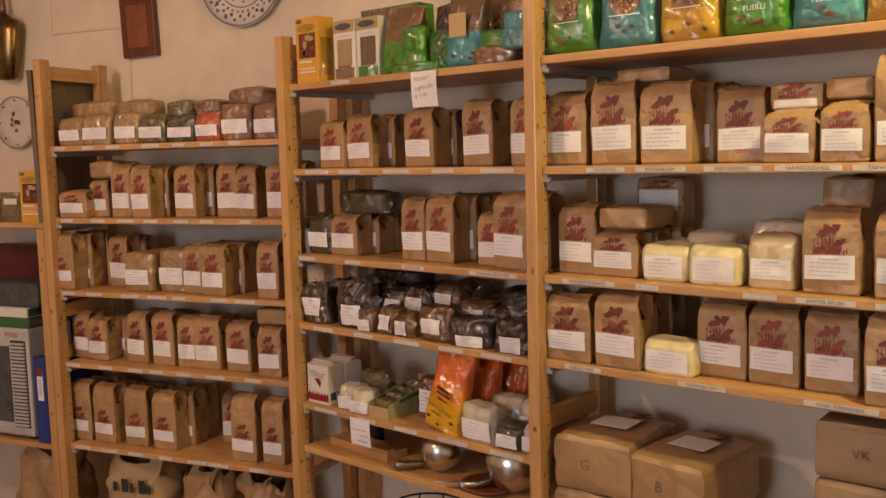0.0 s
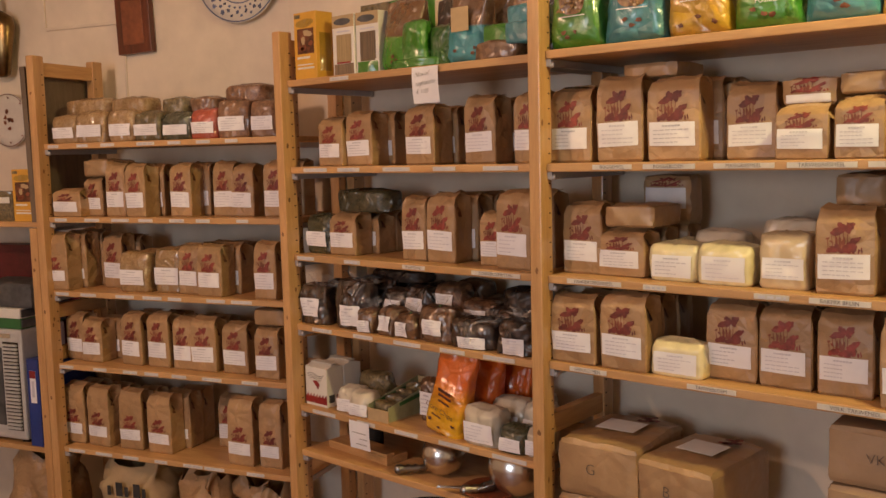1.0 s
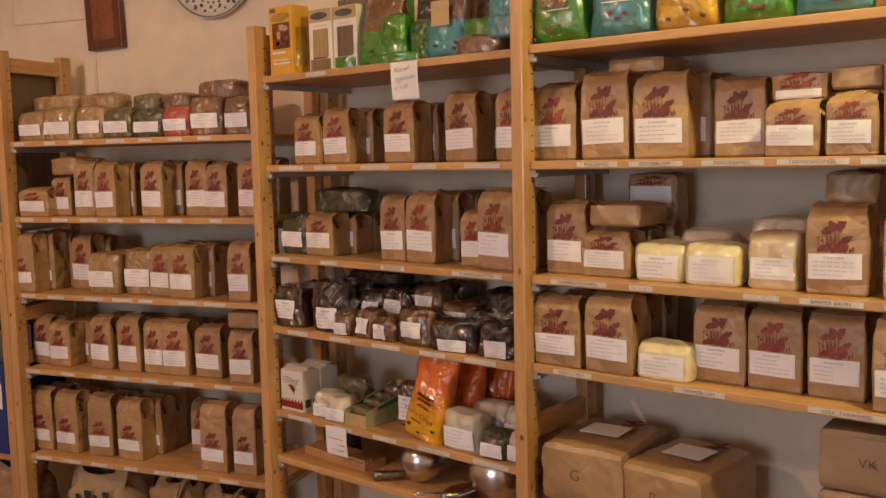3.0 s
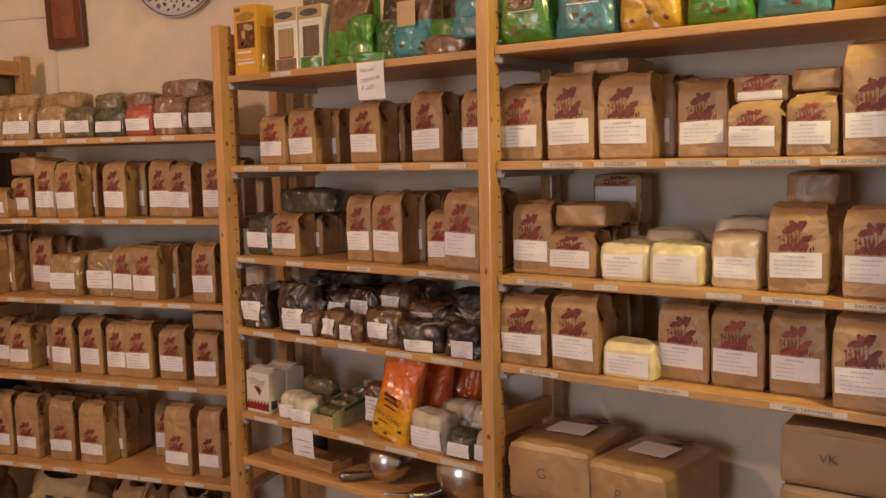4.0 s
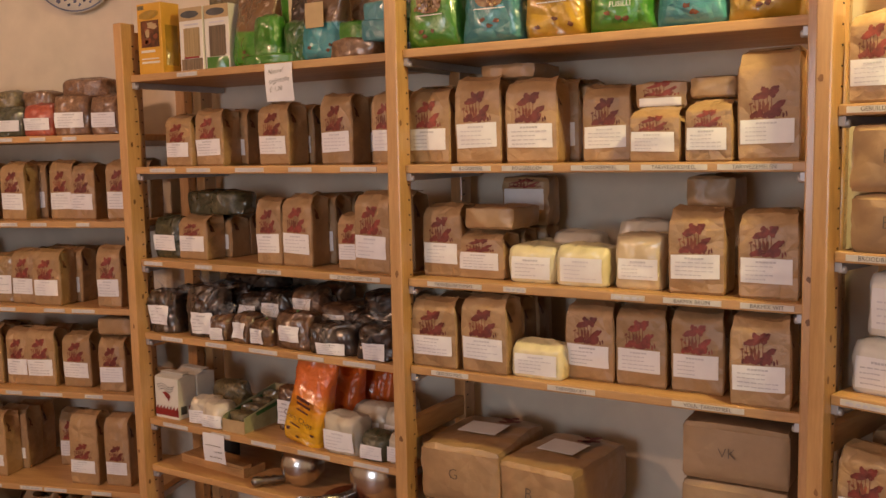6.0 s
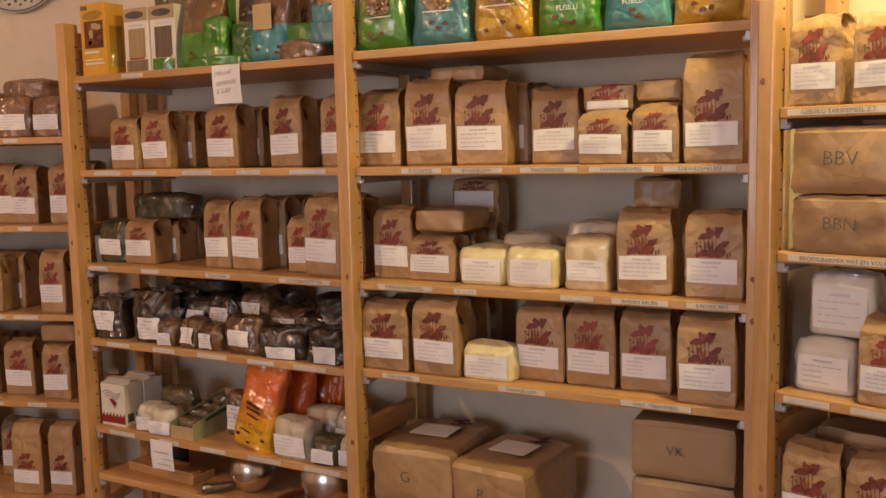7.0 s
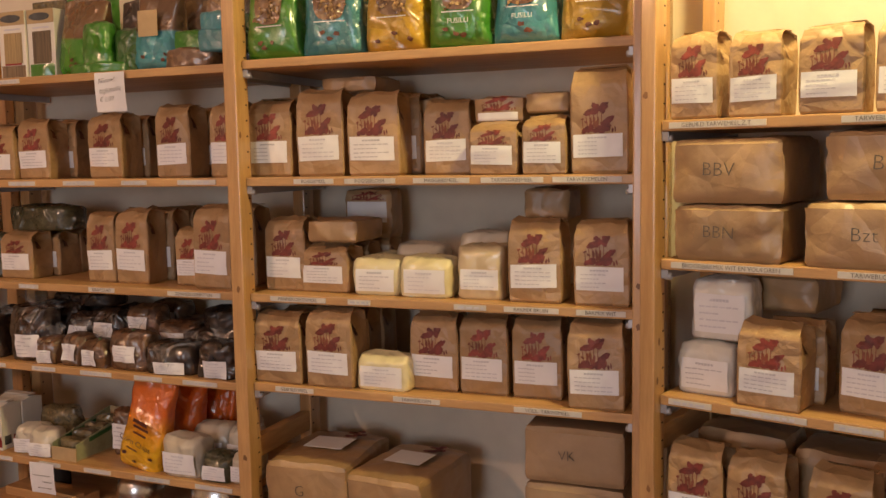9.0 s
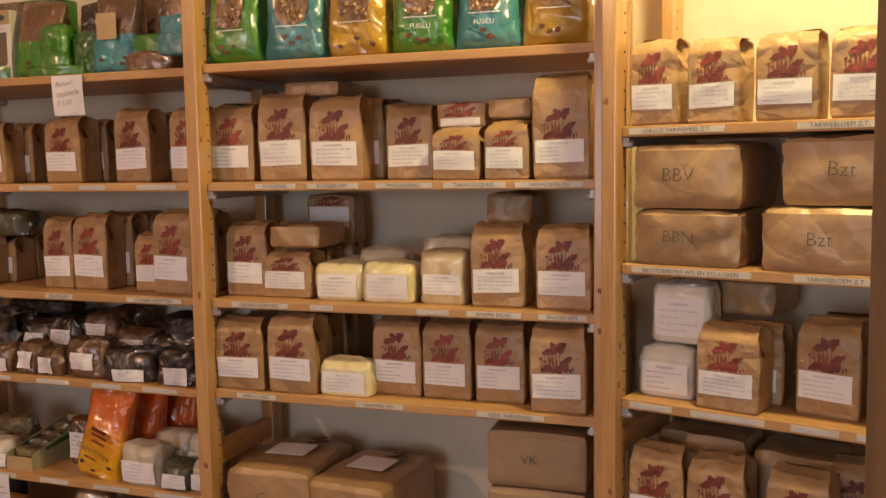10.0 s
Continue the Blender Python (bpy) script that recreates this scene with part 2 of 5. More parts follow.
M["strands"] = mat("dark_brown_spaghetti_strands", (0.22, 0.15, 0.09), 0.4, vary=0.35, scale=12, stretch=(22, 22, 0.6), coat=0.8)
M["spiral"] = mat("brown_pasta_spiral", (0.40, 0.24, 0.11), 0.5, vary=0.25, scale=40, coat=0.6)
M["steel_dark"] = mat("worn_dull_steel", (0.36, 0.34, 0.32), 0.35, 1.0, vary=0.12, scale=20, bump=0.05)


# ---- builders ----
def part(name, bm, material, parent, label="", at=None, smooth=False):
    me = bpy.data.meshes.new(name)
    if smooth:
        for f in bm.faces:
            f.smooth = True
    bm.to_mesh(me)
    bm.free()
    me.materials.append(material)
    ob = new(name, me)
    if parent is not None:
        ob.parent = parent
    if at is not None:
        ob.matrix_basis = at
    return tagged(ob, label)


def thing(name, label, category, m, group="", kind=""):
    ob = new(name)
    ob.empty_display_size = 0.02
    ob.matrix_basis = m
    return tagged(ob, label, category, group, kind)


def box(bm, x0, x1, y0, y1, z0, z1, bevel=0.0, seg=2):
    r = bmesh.ops.create_cube(bm, size=1.0)
    bmesh.ops.scale(bm, vec=(x1 - x0, y1 - y0, z1 - z0), verts=r["verts"])
    bmesh.ops.translate(bm, vec=((x0 + x1) / 2, (y0 + y1) / 2, (z0 + z1) / 2), verts=r["verts"])
    if bevel:
        edges = list({e for v in r["verts"] for e in v.link_edges})
        bmesh.ops.bevel(bm, geom=edges, offset=bevel, segments=seg, affect="EDGES", profile=0.6)
    return bm


def boxed(x0, x1, y0, y1, z0, z1, bevel=0.0, seg=2):
    return box(bmesh.new(), x0, x1, y0, y1, z0, z1, bevel, seg)


def lathe(profile, n=32, bm=None):
    """A body of revolution about z; profile of (radius, height)."""
    bm = bm or bmesh.new()
    rings = []
    for r, z in profile:
        rings.append([bm.verts.new((max(r, 1e-4) * math.cos(2 * math.pi * i / n), max(r, 1e-4) * math.sin(2 * math.pi * i / n), z)) for i in range(n)])
    for a, b in zip(rings, rings[1:]):
        for i in range(n):
            bm.faces.new((a[i], a[(i + 1) % n], b[(i + 1) % n], b[i]))
    bm.faces.new(rings[0][::-1])
    bm.faces.new(rings[-1])
    return bm


def blob(bm, x, z, r, f, off, rng, n=9, squash=0.75):
    c = bm.verts.new((x, f(x, z) - off, z))
    vs = []
    for i in range(n):
        a = 2 * math.pi * i / n
        q = r * rng.uniform(0.6, 1.25)
        px, pz = x + q * math.cos(a), z + q * squash * math.sin(a)
        vs.append(bm.verts.new((px, f(px, pz) - off, pz)))
    for i in range(n):
        bm.faces.new((c, vs[i], vs[(i + 1) % n]))


def lettering(text, size, material, parent, at, name="lettering"):
    cu = bpy.data.curves.new(name, "FONT")
    cu.body, cu.size, cu.align_x, cu.align_y = text, size, "CENTER", "CENTER"
    cu.resolution_u = 2
    cu.shear = 0.35 if name == "handwriting" else 0.0
    cu.offset = -0.018 * size if name in ("marker_writing", "handwriting") else 0.0
    tmp = bpy.data.objects.new("tmp", cu)
    me = bpy.data.meshes.new_from_object(tmp)
    bpy.data.objects.remove(tmp)
    me.materials.append(material)
    ob = new(name, me)
    ob.parent = parent
    ob.matrix_basis = at
    return ob


FACE = pose(0, 0, 0, 90, 0, 0)  # turns flat lettering upright, facing local -y
# frames of the shelf units: x along the shelf front, y into the shelf, z up from the floor
UNIT = {
    "A": pose(-1.8102, 1.7559, 0, 0, 0, 18.09),
    "B": pose(-0.8532, 2.0, 0),
    "C": pose(0, 2.0, 0, 0, 0, 1.17),
    "D": pose(0.8541, 1.9595, 0, 0, 0, -14.97),
}
SHELF_Z = {
    "A": [1.519, 1.284, 1.043, 0.801, 0.520],
    "B": [1.666, 1.431, 1.190, 0.995, 0.763, 0.634],
    "C": [1.670, 1.431, 1.190, 1.000, 0.585],
    "D": [1.520, 1.289, 1.056, 0.815],
}


def at(u, x, y, z, rz=0.0):
    return UNIT[u] @ pose(x, y, z, 0, 0, rz)


# ---- the room ----
def wall_line(u, x, back):
    q = UNIT[u] @ Vector((x, back, 0))
    return Vector((q.x, q.y))


def cross(p, d, q, e):
    s = ((q - p).x * e.y - (q - p).y * e.x) / (d.x * e.y - d.y * e.x)
    return p + s * d


BACK = 0.325
wa0, wa1 = wall_line("A", -1.5, 0.36), wall_line("A", 0.5, 0.36)
wb0, wb1 = wall_line("B", 0.0, BACK), wall_line("B", 1.0, BACK)
wd0, wd1 = wall_line("D", 0.0, 0.33), wall_line("D", 1.6, 0.33)
k1 = cross(wa0, wa1 - wa0, wb0, wb1 - wb0)
k2 = cross(wb0, wb1 - wb0, wd0, wd1 - wd0)
corners = [wa0, k1, k2, wd1, Vector((3.0, -1.0)), Vector((2.0, -2.5)), Vector((-1.9, -2.5)), Vector((-3.3, -0.8))]
names = ["wall_north_west", "wall_north", "wall_north_east", "wall_east", "wall_south_east", "wall_south", "wall_south_west", "wall_west"]
TOP = 2.5


def wall_prism(bm, a, b, z0, z1, thick=0.3):
    d = (b - a).normalized()
    n = Vector((-d.y, d.x))
    e = 0.0
    a2, b2 = a - d * e, b + d * e
    ring = [a2, b2, b2 + n * thick + d * 0.12, a2 + n * thick - d * 0.12]
    lo = [bm.verts.new((q.x, q.y, z0)) for q in ring]
    hi = [bm.verts.new((q.x, q.y, z1)) for q in ring]
    bm.faces.new(lo[::-1])
    bm.faces.new(hi)
    for i in range(4):
        bm.faces.new((lo[i], lo[(i + 1) % 4], hi[(i + 1) % 4], hi[i]))
    bmesh.ops.recalc_face_normals(bm, faces=bm.faces)


for i, nm in enumerate(names):
    a, b = corners[i], corners[(i + 1) % len(corners)]
    bm = bmesh.new()
    if nm == "wall_south":
        d = (b - a).normalized()
        mid = Vector((0.4, a.y))
        l, r = mid - d * 0.75, mid + d * 0.75
        wall_prism(bm, a, l, 0, TOP)
        wall_prism(bm, r, b, 0, TOP)
        wall_prism(bm, l, r, 0, 0.85)
        wall_prism(bm, l, r, 2.1, TOP)
    else:
        wall_prism(bm, a, b, 0, TOP)
    w = part(nm, bm, M["plaster"], None)
    tagged(w, "cream painted uneven plaster wall of the shop", "wall", kind="structure")

bm = bmesh.new()
vs = [bm.verts.new((q.x * 1.15, q.y * 1.15, 0)) for q in corners]
bm.faces.new(vs[::-1])
r = bmesh.ops.extrude_face_region(bm, geom=bm.faces[:])
bmesh.ops.translate(bm, vec=(0, 0, -0.1), verts=[v for v in r["geom"] if isinstance(v, bmesh.types.BMVert)])
bmesh.ops.recalc_face_normals(bm, faces=bm.faces)
tagged(part("floor", bm, M["floor"], None), "red-brown tiled shop floor", "floor", kind="structure")
bm = bmesh.new()
vs = [bm.verts.new((q.x * 1.15, q.y * 1.15, TOP)) for q in corners]
bm.faces.new(vs)
r = bmesh.ops.extrude_face_region(bm, geom=bm.faces[:])
bmesh.ops.translate(bm, vec=(0, 0, 0.1), verts=[v for v in r["geom"] if isinstance(v, bmesh.types.BMVert)])
bmesh.ops.recalc_face_normals(bm, faces=bm.faces)
tagged(part("ceiling", bm, M["ceiling"], None), "plain off-white plaster ceiling", "ceiling", kind="structure")

win = thing("window_1", "white wooden window in the plaster wall", "window", pose(0.4, -2.58, 0), kind="structure")
bm = bmesh.new()
for x0, x1, z0, z1 in ((-0.75, -0.69, 0.85, 2.1), (0.69, 0.75, 0.85, 2.1), (-0.69, 0.69, 0.85, 0.91), (-0.69, 0.69, 2.04, 2.1), (-0.025, 0.025, 0.91, 2.04)):
    box(bm, x0, x1, -0.03, 0.03, z0, z1)
part("window_frame", bm, M["carton"], win)

for at_, watts, tone in LAMPS:
    lamp = thing("ceiling_lamp", "round opal glass lamp with a brass rose on the ceiling", "lamp", pose(at_[0], at_[1], TOP), "ceiling lamps")
    part("ceiling_rose", lathe([(0.05, -0.03), (0.06, -0.01), (0.06, 0.0)], 24), M["bronze"], lamp, smooth=True)
    part("stem", lathe([(0.008, -0.19), (0.008, -0.03)], 12), M["bronze"], lamp, smooth=True)
    part("shade", lathe([(0.03, -0.14), (0.09, -0.18), (0.13, -0.2), (0.128, -0.205), (0.085, -0.185), (0.028, -0.15)], 32), M["china"], lamp, smooth=True)


# ---- shelf units ----
def upright(u, x0, x1, top, group="pine shelf uprights", d0=-0.022, d1=0.28, rungs=None, depth=0.044):
    ob = thing("shelf_upright", "pine ladder upright with drilled peg holes holding shelves", "shelf upright", at(u, 0, 0, 0), group)
    part("front_post", boxed(x0, x1, d0, d0 + depth, 0, top, 0.003), M["post"], ob)
    part("rear_post", boxed(x0, x1, d1 - depth, d1, 0, top, 0.003), M["post"], ob)
    for z in rungs or (0.12, 0.95, top - 0.065):
        part("rung", boxed(x0 + 0.004, x1 - 0.004, d0 + depth - 0.004, d1 - depth + 0.004, z, z + 0.045, 0.002), M["rung"], ob)
    rng = random.Random(int(top * 100 + x0 * 1000))
    for i in range(7):
        zz = rng.uniform(0.5, top - 0.05)
        bm = bmesh.new()
        if i % 2:
            blob(bm, rng.uniform(x0 + 0.008, x1 - 0.008), zz, 0.0045, lambda a, b: d0, 0.0004, rng, 10, 1.5)
        else:
            yy = rng.uniform(d0 + 0.008, d0 + depth - 0.02)
            bm.faces.new([bm.verts.new((x1 + 0.0004, yy + 0.004 * math.cos(a * 0.63), zz + 0.007 * math.sin(a * 0.63))) for a in range(10)])
        part("knot", bm, M["knot"], ob)
    bm = bmesh.new()
    z = 0.3
    while z < top - 0.05:
        for y in (d0 + depth - 0.010, d1 - depth + 0.010):
            for x, s in ((x1 + 0.0004, 1), (x0 - 0.0004, -1)):
                vs = [bm.verts.new((x, y + 0.0038 * math.cos(a * math.pi / 4), z + 0.002 * math.sin(a * math.pi / 4))) for a in range(8)]
                bm.faces.new(vs if s > 0 else vs[::-1])
        z += 0.032
    tagged(part("peg_hole_column", bm, M["hole"], ob), kind="stuff")
    return ob


def shelf_board(u, k, x0, x1, depth=0.321, tags=(), lean=0.0, group="pine shelf boards"):
    z = SHELF_Z[u][k]
    ob = thing("shelf_board", "pine shelf board with paper name strips on its edge", "shelf", at(u, 0, 0, z) @ pose(0, 0, 0, 0, -math.degrees(lean / (x1 - x0)), 0), group)
    part("board", boxed(x0 + 0.001, x1 - 0.001, 0.0, depth, -0.018, 0.0, 0.0025), M["shelf"], ob)
    for x in (x0, x1):
        s = 1 if x == x0 else -1
        bm = boxed(min(x, x + s * 0.012), max(x, x + s * 0.012), 0.004, depth - 0.004, -0.034, -0.0185, 0.001)
        part("steel_bracket", bm, M["steel"], ob)
        bm = lathe([(0.0055, -0.008), (0.0065, -0.006), (0.0065, 0.004), (0.004, 0.006)], 14)
        part("shelf_peg", bm, M["steel"], ob, at=pose(x + s * 0.011, 0.012, -0.03, 0, 90 * s, 0), smooth=True)
    for t in tags:
        w, text = t[1], (t[2] if len(t) > 2 else "")
        strip = part("name_strip", boxed(t[0] - w / 2, t[0] + w / 2, -0.0018, -0.0002, -0.0140, -0.0040), M["strip"], ob)
        if text:
            lettering(text, min(0.0098, 1.4 * w / max(4, len(text))), M["marker"], strip, pose(t[0], -0.0021, -0.009) @ FACE)
        else:
            bm = bmesh.new()
            x = t[0] - w * 0.38
            while x < t[0] + w * 0.36:
                l = random.uniform(0.006, 0.016)
                box(bm, x, min(x + l, t[0] + w * 0.42), -0.0022, -0.0019, -0.0112, -0.0072)
                x += l + 0.004
            tagged(part("text_print", bm, M["ink"], strip), kind="stuff")
    return ob


upright("A", -0.012, 0.018, 1.80)
upright("A", 0.935, 0.965, 1.77)
upright("B", -0.03, 0.0, 1.797)
upright("C", -0.03, 0.0, 2.26, rungs=(0.12, 0.83, 2.19))
upright("C", 0.80, 0.826, 2.26)
upright("D", -0.027, 0.0, 2.26)
upright("D", 0.752, 0.782, 2.26)

random.seed(4)
for k in range(5):
    shelf_board("A", k, 0.018, 0.934, tags=[(0.07 + 0.115 * i + random.uniform(-0.02, 0.02), random.uniform(0.04, 0.075)) for i in range(7)])
for k in range(6):
    tags = [(0.09 + 0.16 * i + random.uniform(-0.02, 0.02), random.uniform(0.06, 0.1)) for i in range(5)] if k < 5 else []
    if k == 0:
        tags = [(0.21, 0.07)]
    if k == 2:
        tags = [(0.05, 0.07), (0.235, 0.06), (0.455, 0.075, "SESAMZAAD"), (0.71, 0.14, "ZONNEBLOEMPITTEN")]
    shelf_board("B", k, 0.0, 0.823, tags=tags)
CT = {
    0: [],
    1: [(0.16, 0.09, "ROGGEMEEL"), (0.285, 0.11, "ROGGEBLOEM"), (0.435, 0.115, "MAISGRIESMEEL"), (0.575, 0.12, "TARWEGRIESMEEL"), (0.715, 0.125, "TARWEZEMELEN")],
    2: [(0.115, 0.13, "PANNEKOEKENMEEL"), (0.255, 0.05), (0.49, 0.065), (0.61, 0.105, "BAKMIX BRUIN"), (0.74, 0.09, "BAKMIX WIT")],
    3: [(0.1, 0.09, "GEBUILD MEEL"), (0.375, 0.1, "TARWEBLOEM"), (0.64, 0.13, "VOLK. TARWEMEEL")],
    4: [],
}
for k in range(5):
    shelf_board("C", k, 0.0, 0.80, tags=CT[k])
DT = {
    0: [(0.095, 0.16, "GEBUILD TARWEMEEL Z.T."), (0.345, 0.12, "TARWEBLOEM Z.T.")],
    1: [(0.12, 0.2, "BROODBAKMIX WIT EN VOLKOREN"), (0.345, 0.12, "TARWEBLOEM Z.T.")],
    2: [(0.055, 0.075), (0.185, 0.12), (0.32, 0.07), (0.395, 0.03)],
    3: [],
}
for k in range(4):
    shelf_board("D", k, 0.0, 0.752, depth=0.328, tags=DT[k])


bp_ = thing("wooden_post", "brown stained wooden post standing from floor to ceiling", "post", pose(1.212, 1.2245, 0, 0, 0, 20.5))
part("shaft", boxed(0, 0.09, 0, 0.07, 0.1, TOP, 0.004), M["post_dark"], bp_)
part("foot_block", boxed(-0.006, 0.096, -0.006, 0.076, 0, 0.1, 0.004), M["post_dark"], bp_)

# ---- bags ----
def ring_profile(t):
    """Width and depth factors of a filled paper bag at height t of 0 to 1."""
    if t < 0.08:
        s = 0.93 + 0.07 * math.sin(t / 0.08 * math.pi / 2)
        return s, s
    if t > 0.86:
        q = (t - 0.86) / 0.14
        return 1.0 - 0.035 * q, 1.0 - 0.26 * q
    return 1.0 + 0.012 * math.sin((t - 0.08) / 0.76 * math.pi), 1.0 + 0.05 * math.sin((t - 0.08) / 0.76 * math.pi)


def wrinkle(x, z, seed, amp):
    v = Vector((x * 20 + seed * 7.1, z * 15, seed * 3.3))
    return amp * noise.noise(v) + amp * (0.35 - abs(noise.noise(v * 1.9))) + 0.35 * amp * noise.noise(v * 3.1)


FOLDS = {}


def folds(seed):
    """Straight creases of one sheet: direction, offset, breadth and height of each."""
    if seed not in FOLDS:
        rng = random.Random(seed * 31 + 5)
        FOLDS[seed] = [(rng.uniform(0, math.pi), rng.uniform(-0.09, 0.09), rng.uniform(0.006, 0.02), rng.choice((-1, 1)) * rng.uniform(0.0004, 0.0013)) for i in range(11)]
    return FOLDS[seed]


def creased(x, z, seed, amp):
    q = 0.0
    for a, o, wide, high in folds(seed):
        d = abs(x * math.cos(a) + (z - 0.07) * math.sin(a) - o)
        if d < wide:
            q += high * (1 - d / wide)
    return amp * (q + 0.0007 * noise.noise(Vector((x * 16 + seed * 7.1, z * 13, seed * 3.3))))


def smooth01(t):
    t = max(0.0, min(1.0, t))
    return t * t * (3 - 2 * t)


def sharpen(bm, degrees=24):
    """Smooth faces, with a hard edge where two of them meet at an angle."""
    bm.normal_update()
    for f in bm.faces:
        f.smooth = True
    for e in bm.edges:
        if len(e.link_faces) == 2 and e.calc_face_angle(0) > math.radians(degrees):
            e.smooth = False
    return bm


def bag_face(x, z, w, d, h, seed):
    """The front of a standing paper bag: flat, creased, leaning back at its top."""
    t = z / h
    lean = 0.19 * d * max(0.0, (t - 0.86) / 0.14) ** 1.7
    foot = 0.004 * max(0.0, 1 - t / 0.035)
    swell = 0.0035 * math.sin(math.pi * min(1, max(0, t))) * (1 - (2 * x / w) ** 2)
    return -d / 2 + lean + foot - swell + creased(x, z, seed, 1.0)


def bag_flank(y, z, w, d, h, seed):
    """How far the side of the bag stands from its middle, with the gusset folded in at the top."""
    t = z / h
    tuck = (0.0015 + 0.025 * smooth01((t - 0.66) / 0.34)) * max(0.0, 1 - abs(y) / (0.46 * d))
    return w / 2 * (0.985 + 0.02 * math.sin(math.pi * min(1, t * 1.05))) - tuck - 0.003 * max(0.0, 1 - t / 0.03) + creased(y + 0.3, z, seed + 3, 0.8)


def standing_bag(w, d, h, seed):
    bm = bmesh.new()
    levels = [0, 0.012, 0.035, 0.1, 0.17, 0.24, 0.31, 0.38, 0.45, 0.52, 0.59, 0.66, 0.73, 0.79, 0.84, 0.865, 0.89, 0.93, 0.97, 1.0]
    m, n, ch = 14, 8, 0.0028
    rng = random.Random(seed)
    peaks = [rng.uniform(-0.004, 0.007) for i in range(4)]
    rings = []
    for t in levels:
        z = t * h
        ring = []
        for k in range(m + 1):
            x = -w / 2 + ch + (w - 2 * ch) * k / m
            ring.append((x, bag_face(x, z, w, d, h, seed)))
        edge = bag_face(w / 2 - ch, z, w, d, h, seed)
        for k in range(n + 1):
            y = (edge + ch) + (d / 2 - ch - edge - ch) * k / n
            ring.append((bag_flank(y, z, w, d, h, seed), y))
        for k in range(m + 1):
            x = w / 2 - ch - (w - 2 * ch) * k / m
            ring.append((x, -bag_face(x, z, w, d, h, seed + 9)))
        edge = bag_face(-w / 2 + ch, z, w, d, h, seed)
        for k in range(n + 1):
            y = (d / 2 - ch) + (edge + ch - d / 2 + ch) * k / n
            ring.append((-bag_flank(y, z, w, d, h, seed + 1), y))
        row = []
        pull = 1 - 0.04 * smooth01((t - 0.80) / 0.20) - 0.012 * smooth01((0.1 - t) / 0.1)
        for x, y in ring:
            x *= pull
            up = 0.0
            if t > 0.9:
                cx, cy = 2 * x / w, 2 * y / d
                up = (t - 0.9) / 0.1 * (peaks[(x > 0) + 2 * (y > 0)] * max(0, abs(cx) - 0.6) / 0.4 + 0.0045 * noise.noise(Vector((x * 34, seed * 1.7, y * 20))))
            row.append(bm.verts.new((x, y, z + up)))
        rings.append(row)
    k = len(rings[0])
    for a, b in zip(rings, rings[1:]):
        for i in range(k):
            bm.faces.new((a[i], a[(i + 1) % k], b[(i + 1) % k], b[i]))
    bm.faces.new(rings[0][::-1])
    last = rings[-1]
    for s, up in ((0.55, 0.003), (0.08, 0.005)):
        nxt = [bm.verts.new((v.co.x * (0.9 + 0.1 * s), d * 0.05 + (v.co.y - d * 0.05) * s, v.co.z + up)) for v in last]
        for i in range(k):
            bm.faces.new((last[i], last[(i + 1) % k], nxt[(i + 1) % k], nxt[i]))
        last = nxt
    bm.faces.new(last)
    return sharpen(bm)


def parcel_face(x, z, w, h, d, seed, soft=1.0):
    """The folded end of a paper bag that lies down: pointed folds run in from its corners."""
    u, v = abs(2 * x / w), (z / h - 0.5) * 2
    side = smooth01((u - 0.55) / 0.45)
    tri = 0.0045 * soft * max(0.0, (u - 0.45) / 0.55 - abs(v) * 0.75)
    round_ = 0.006 * max(0.0, abs(v) - 0.82) / 0.18 + 0.005 * max(0.0, u - 0.9) / 0.1
    return -d / 2 + tri + round_ - 0.003 * soft * (1 - v * v) * (1 - side) + creased(x, z + 0.02, seed, 1.5 * soft)


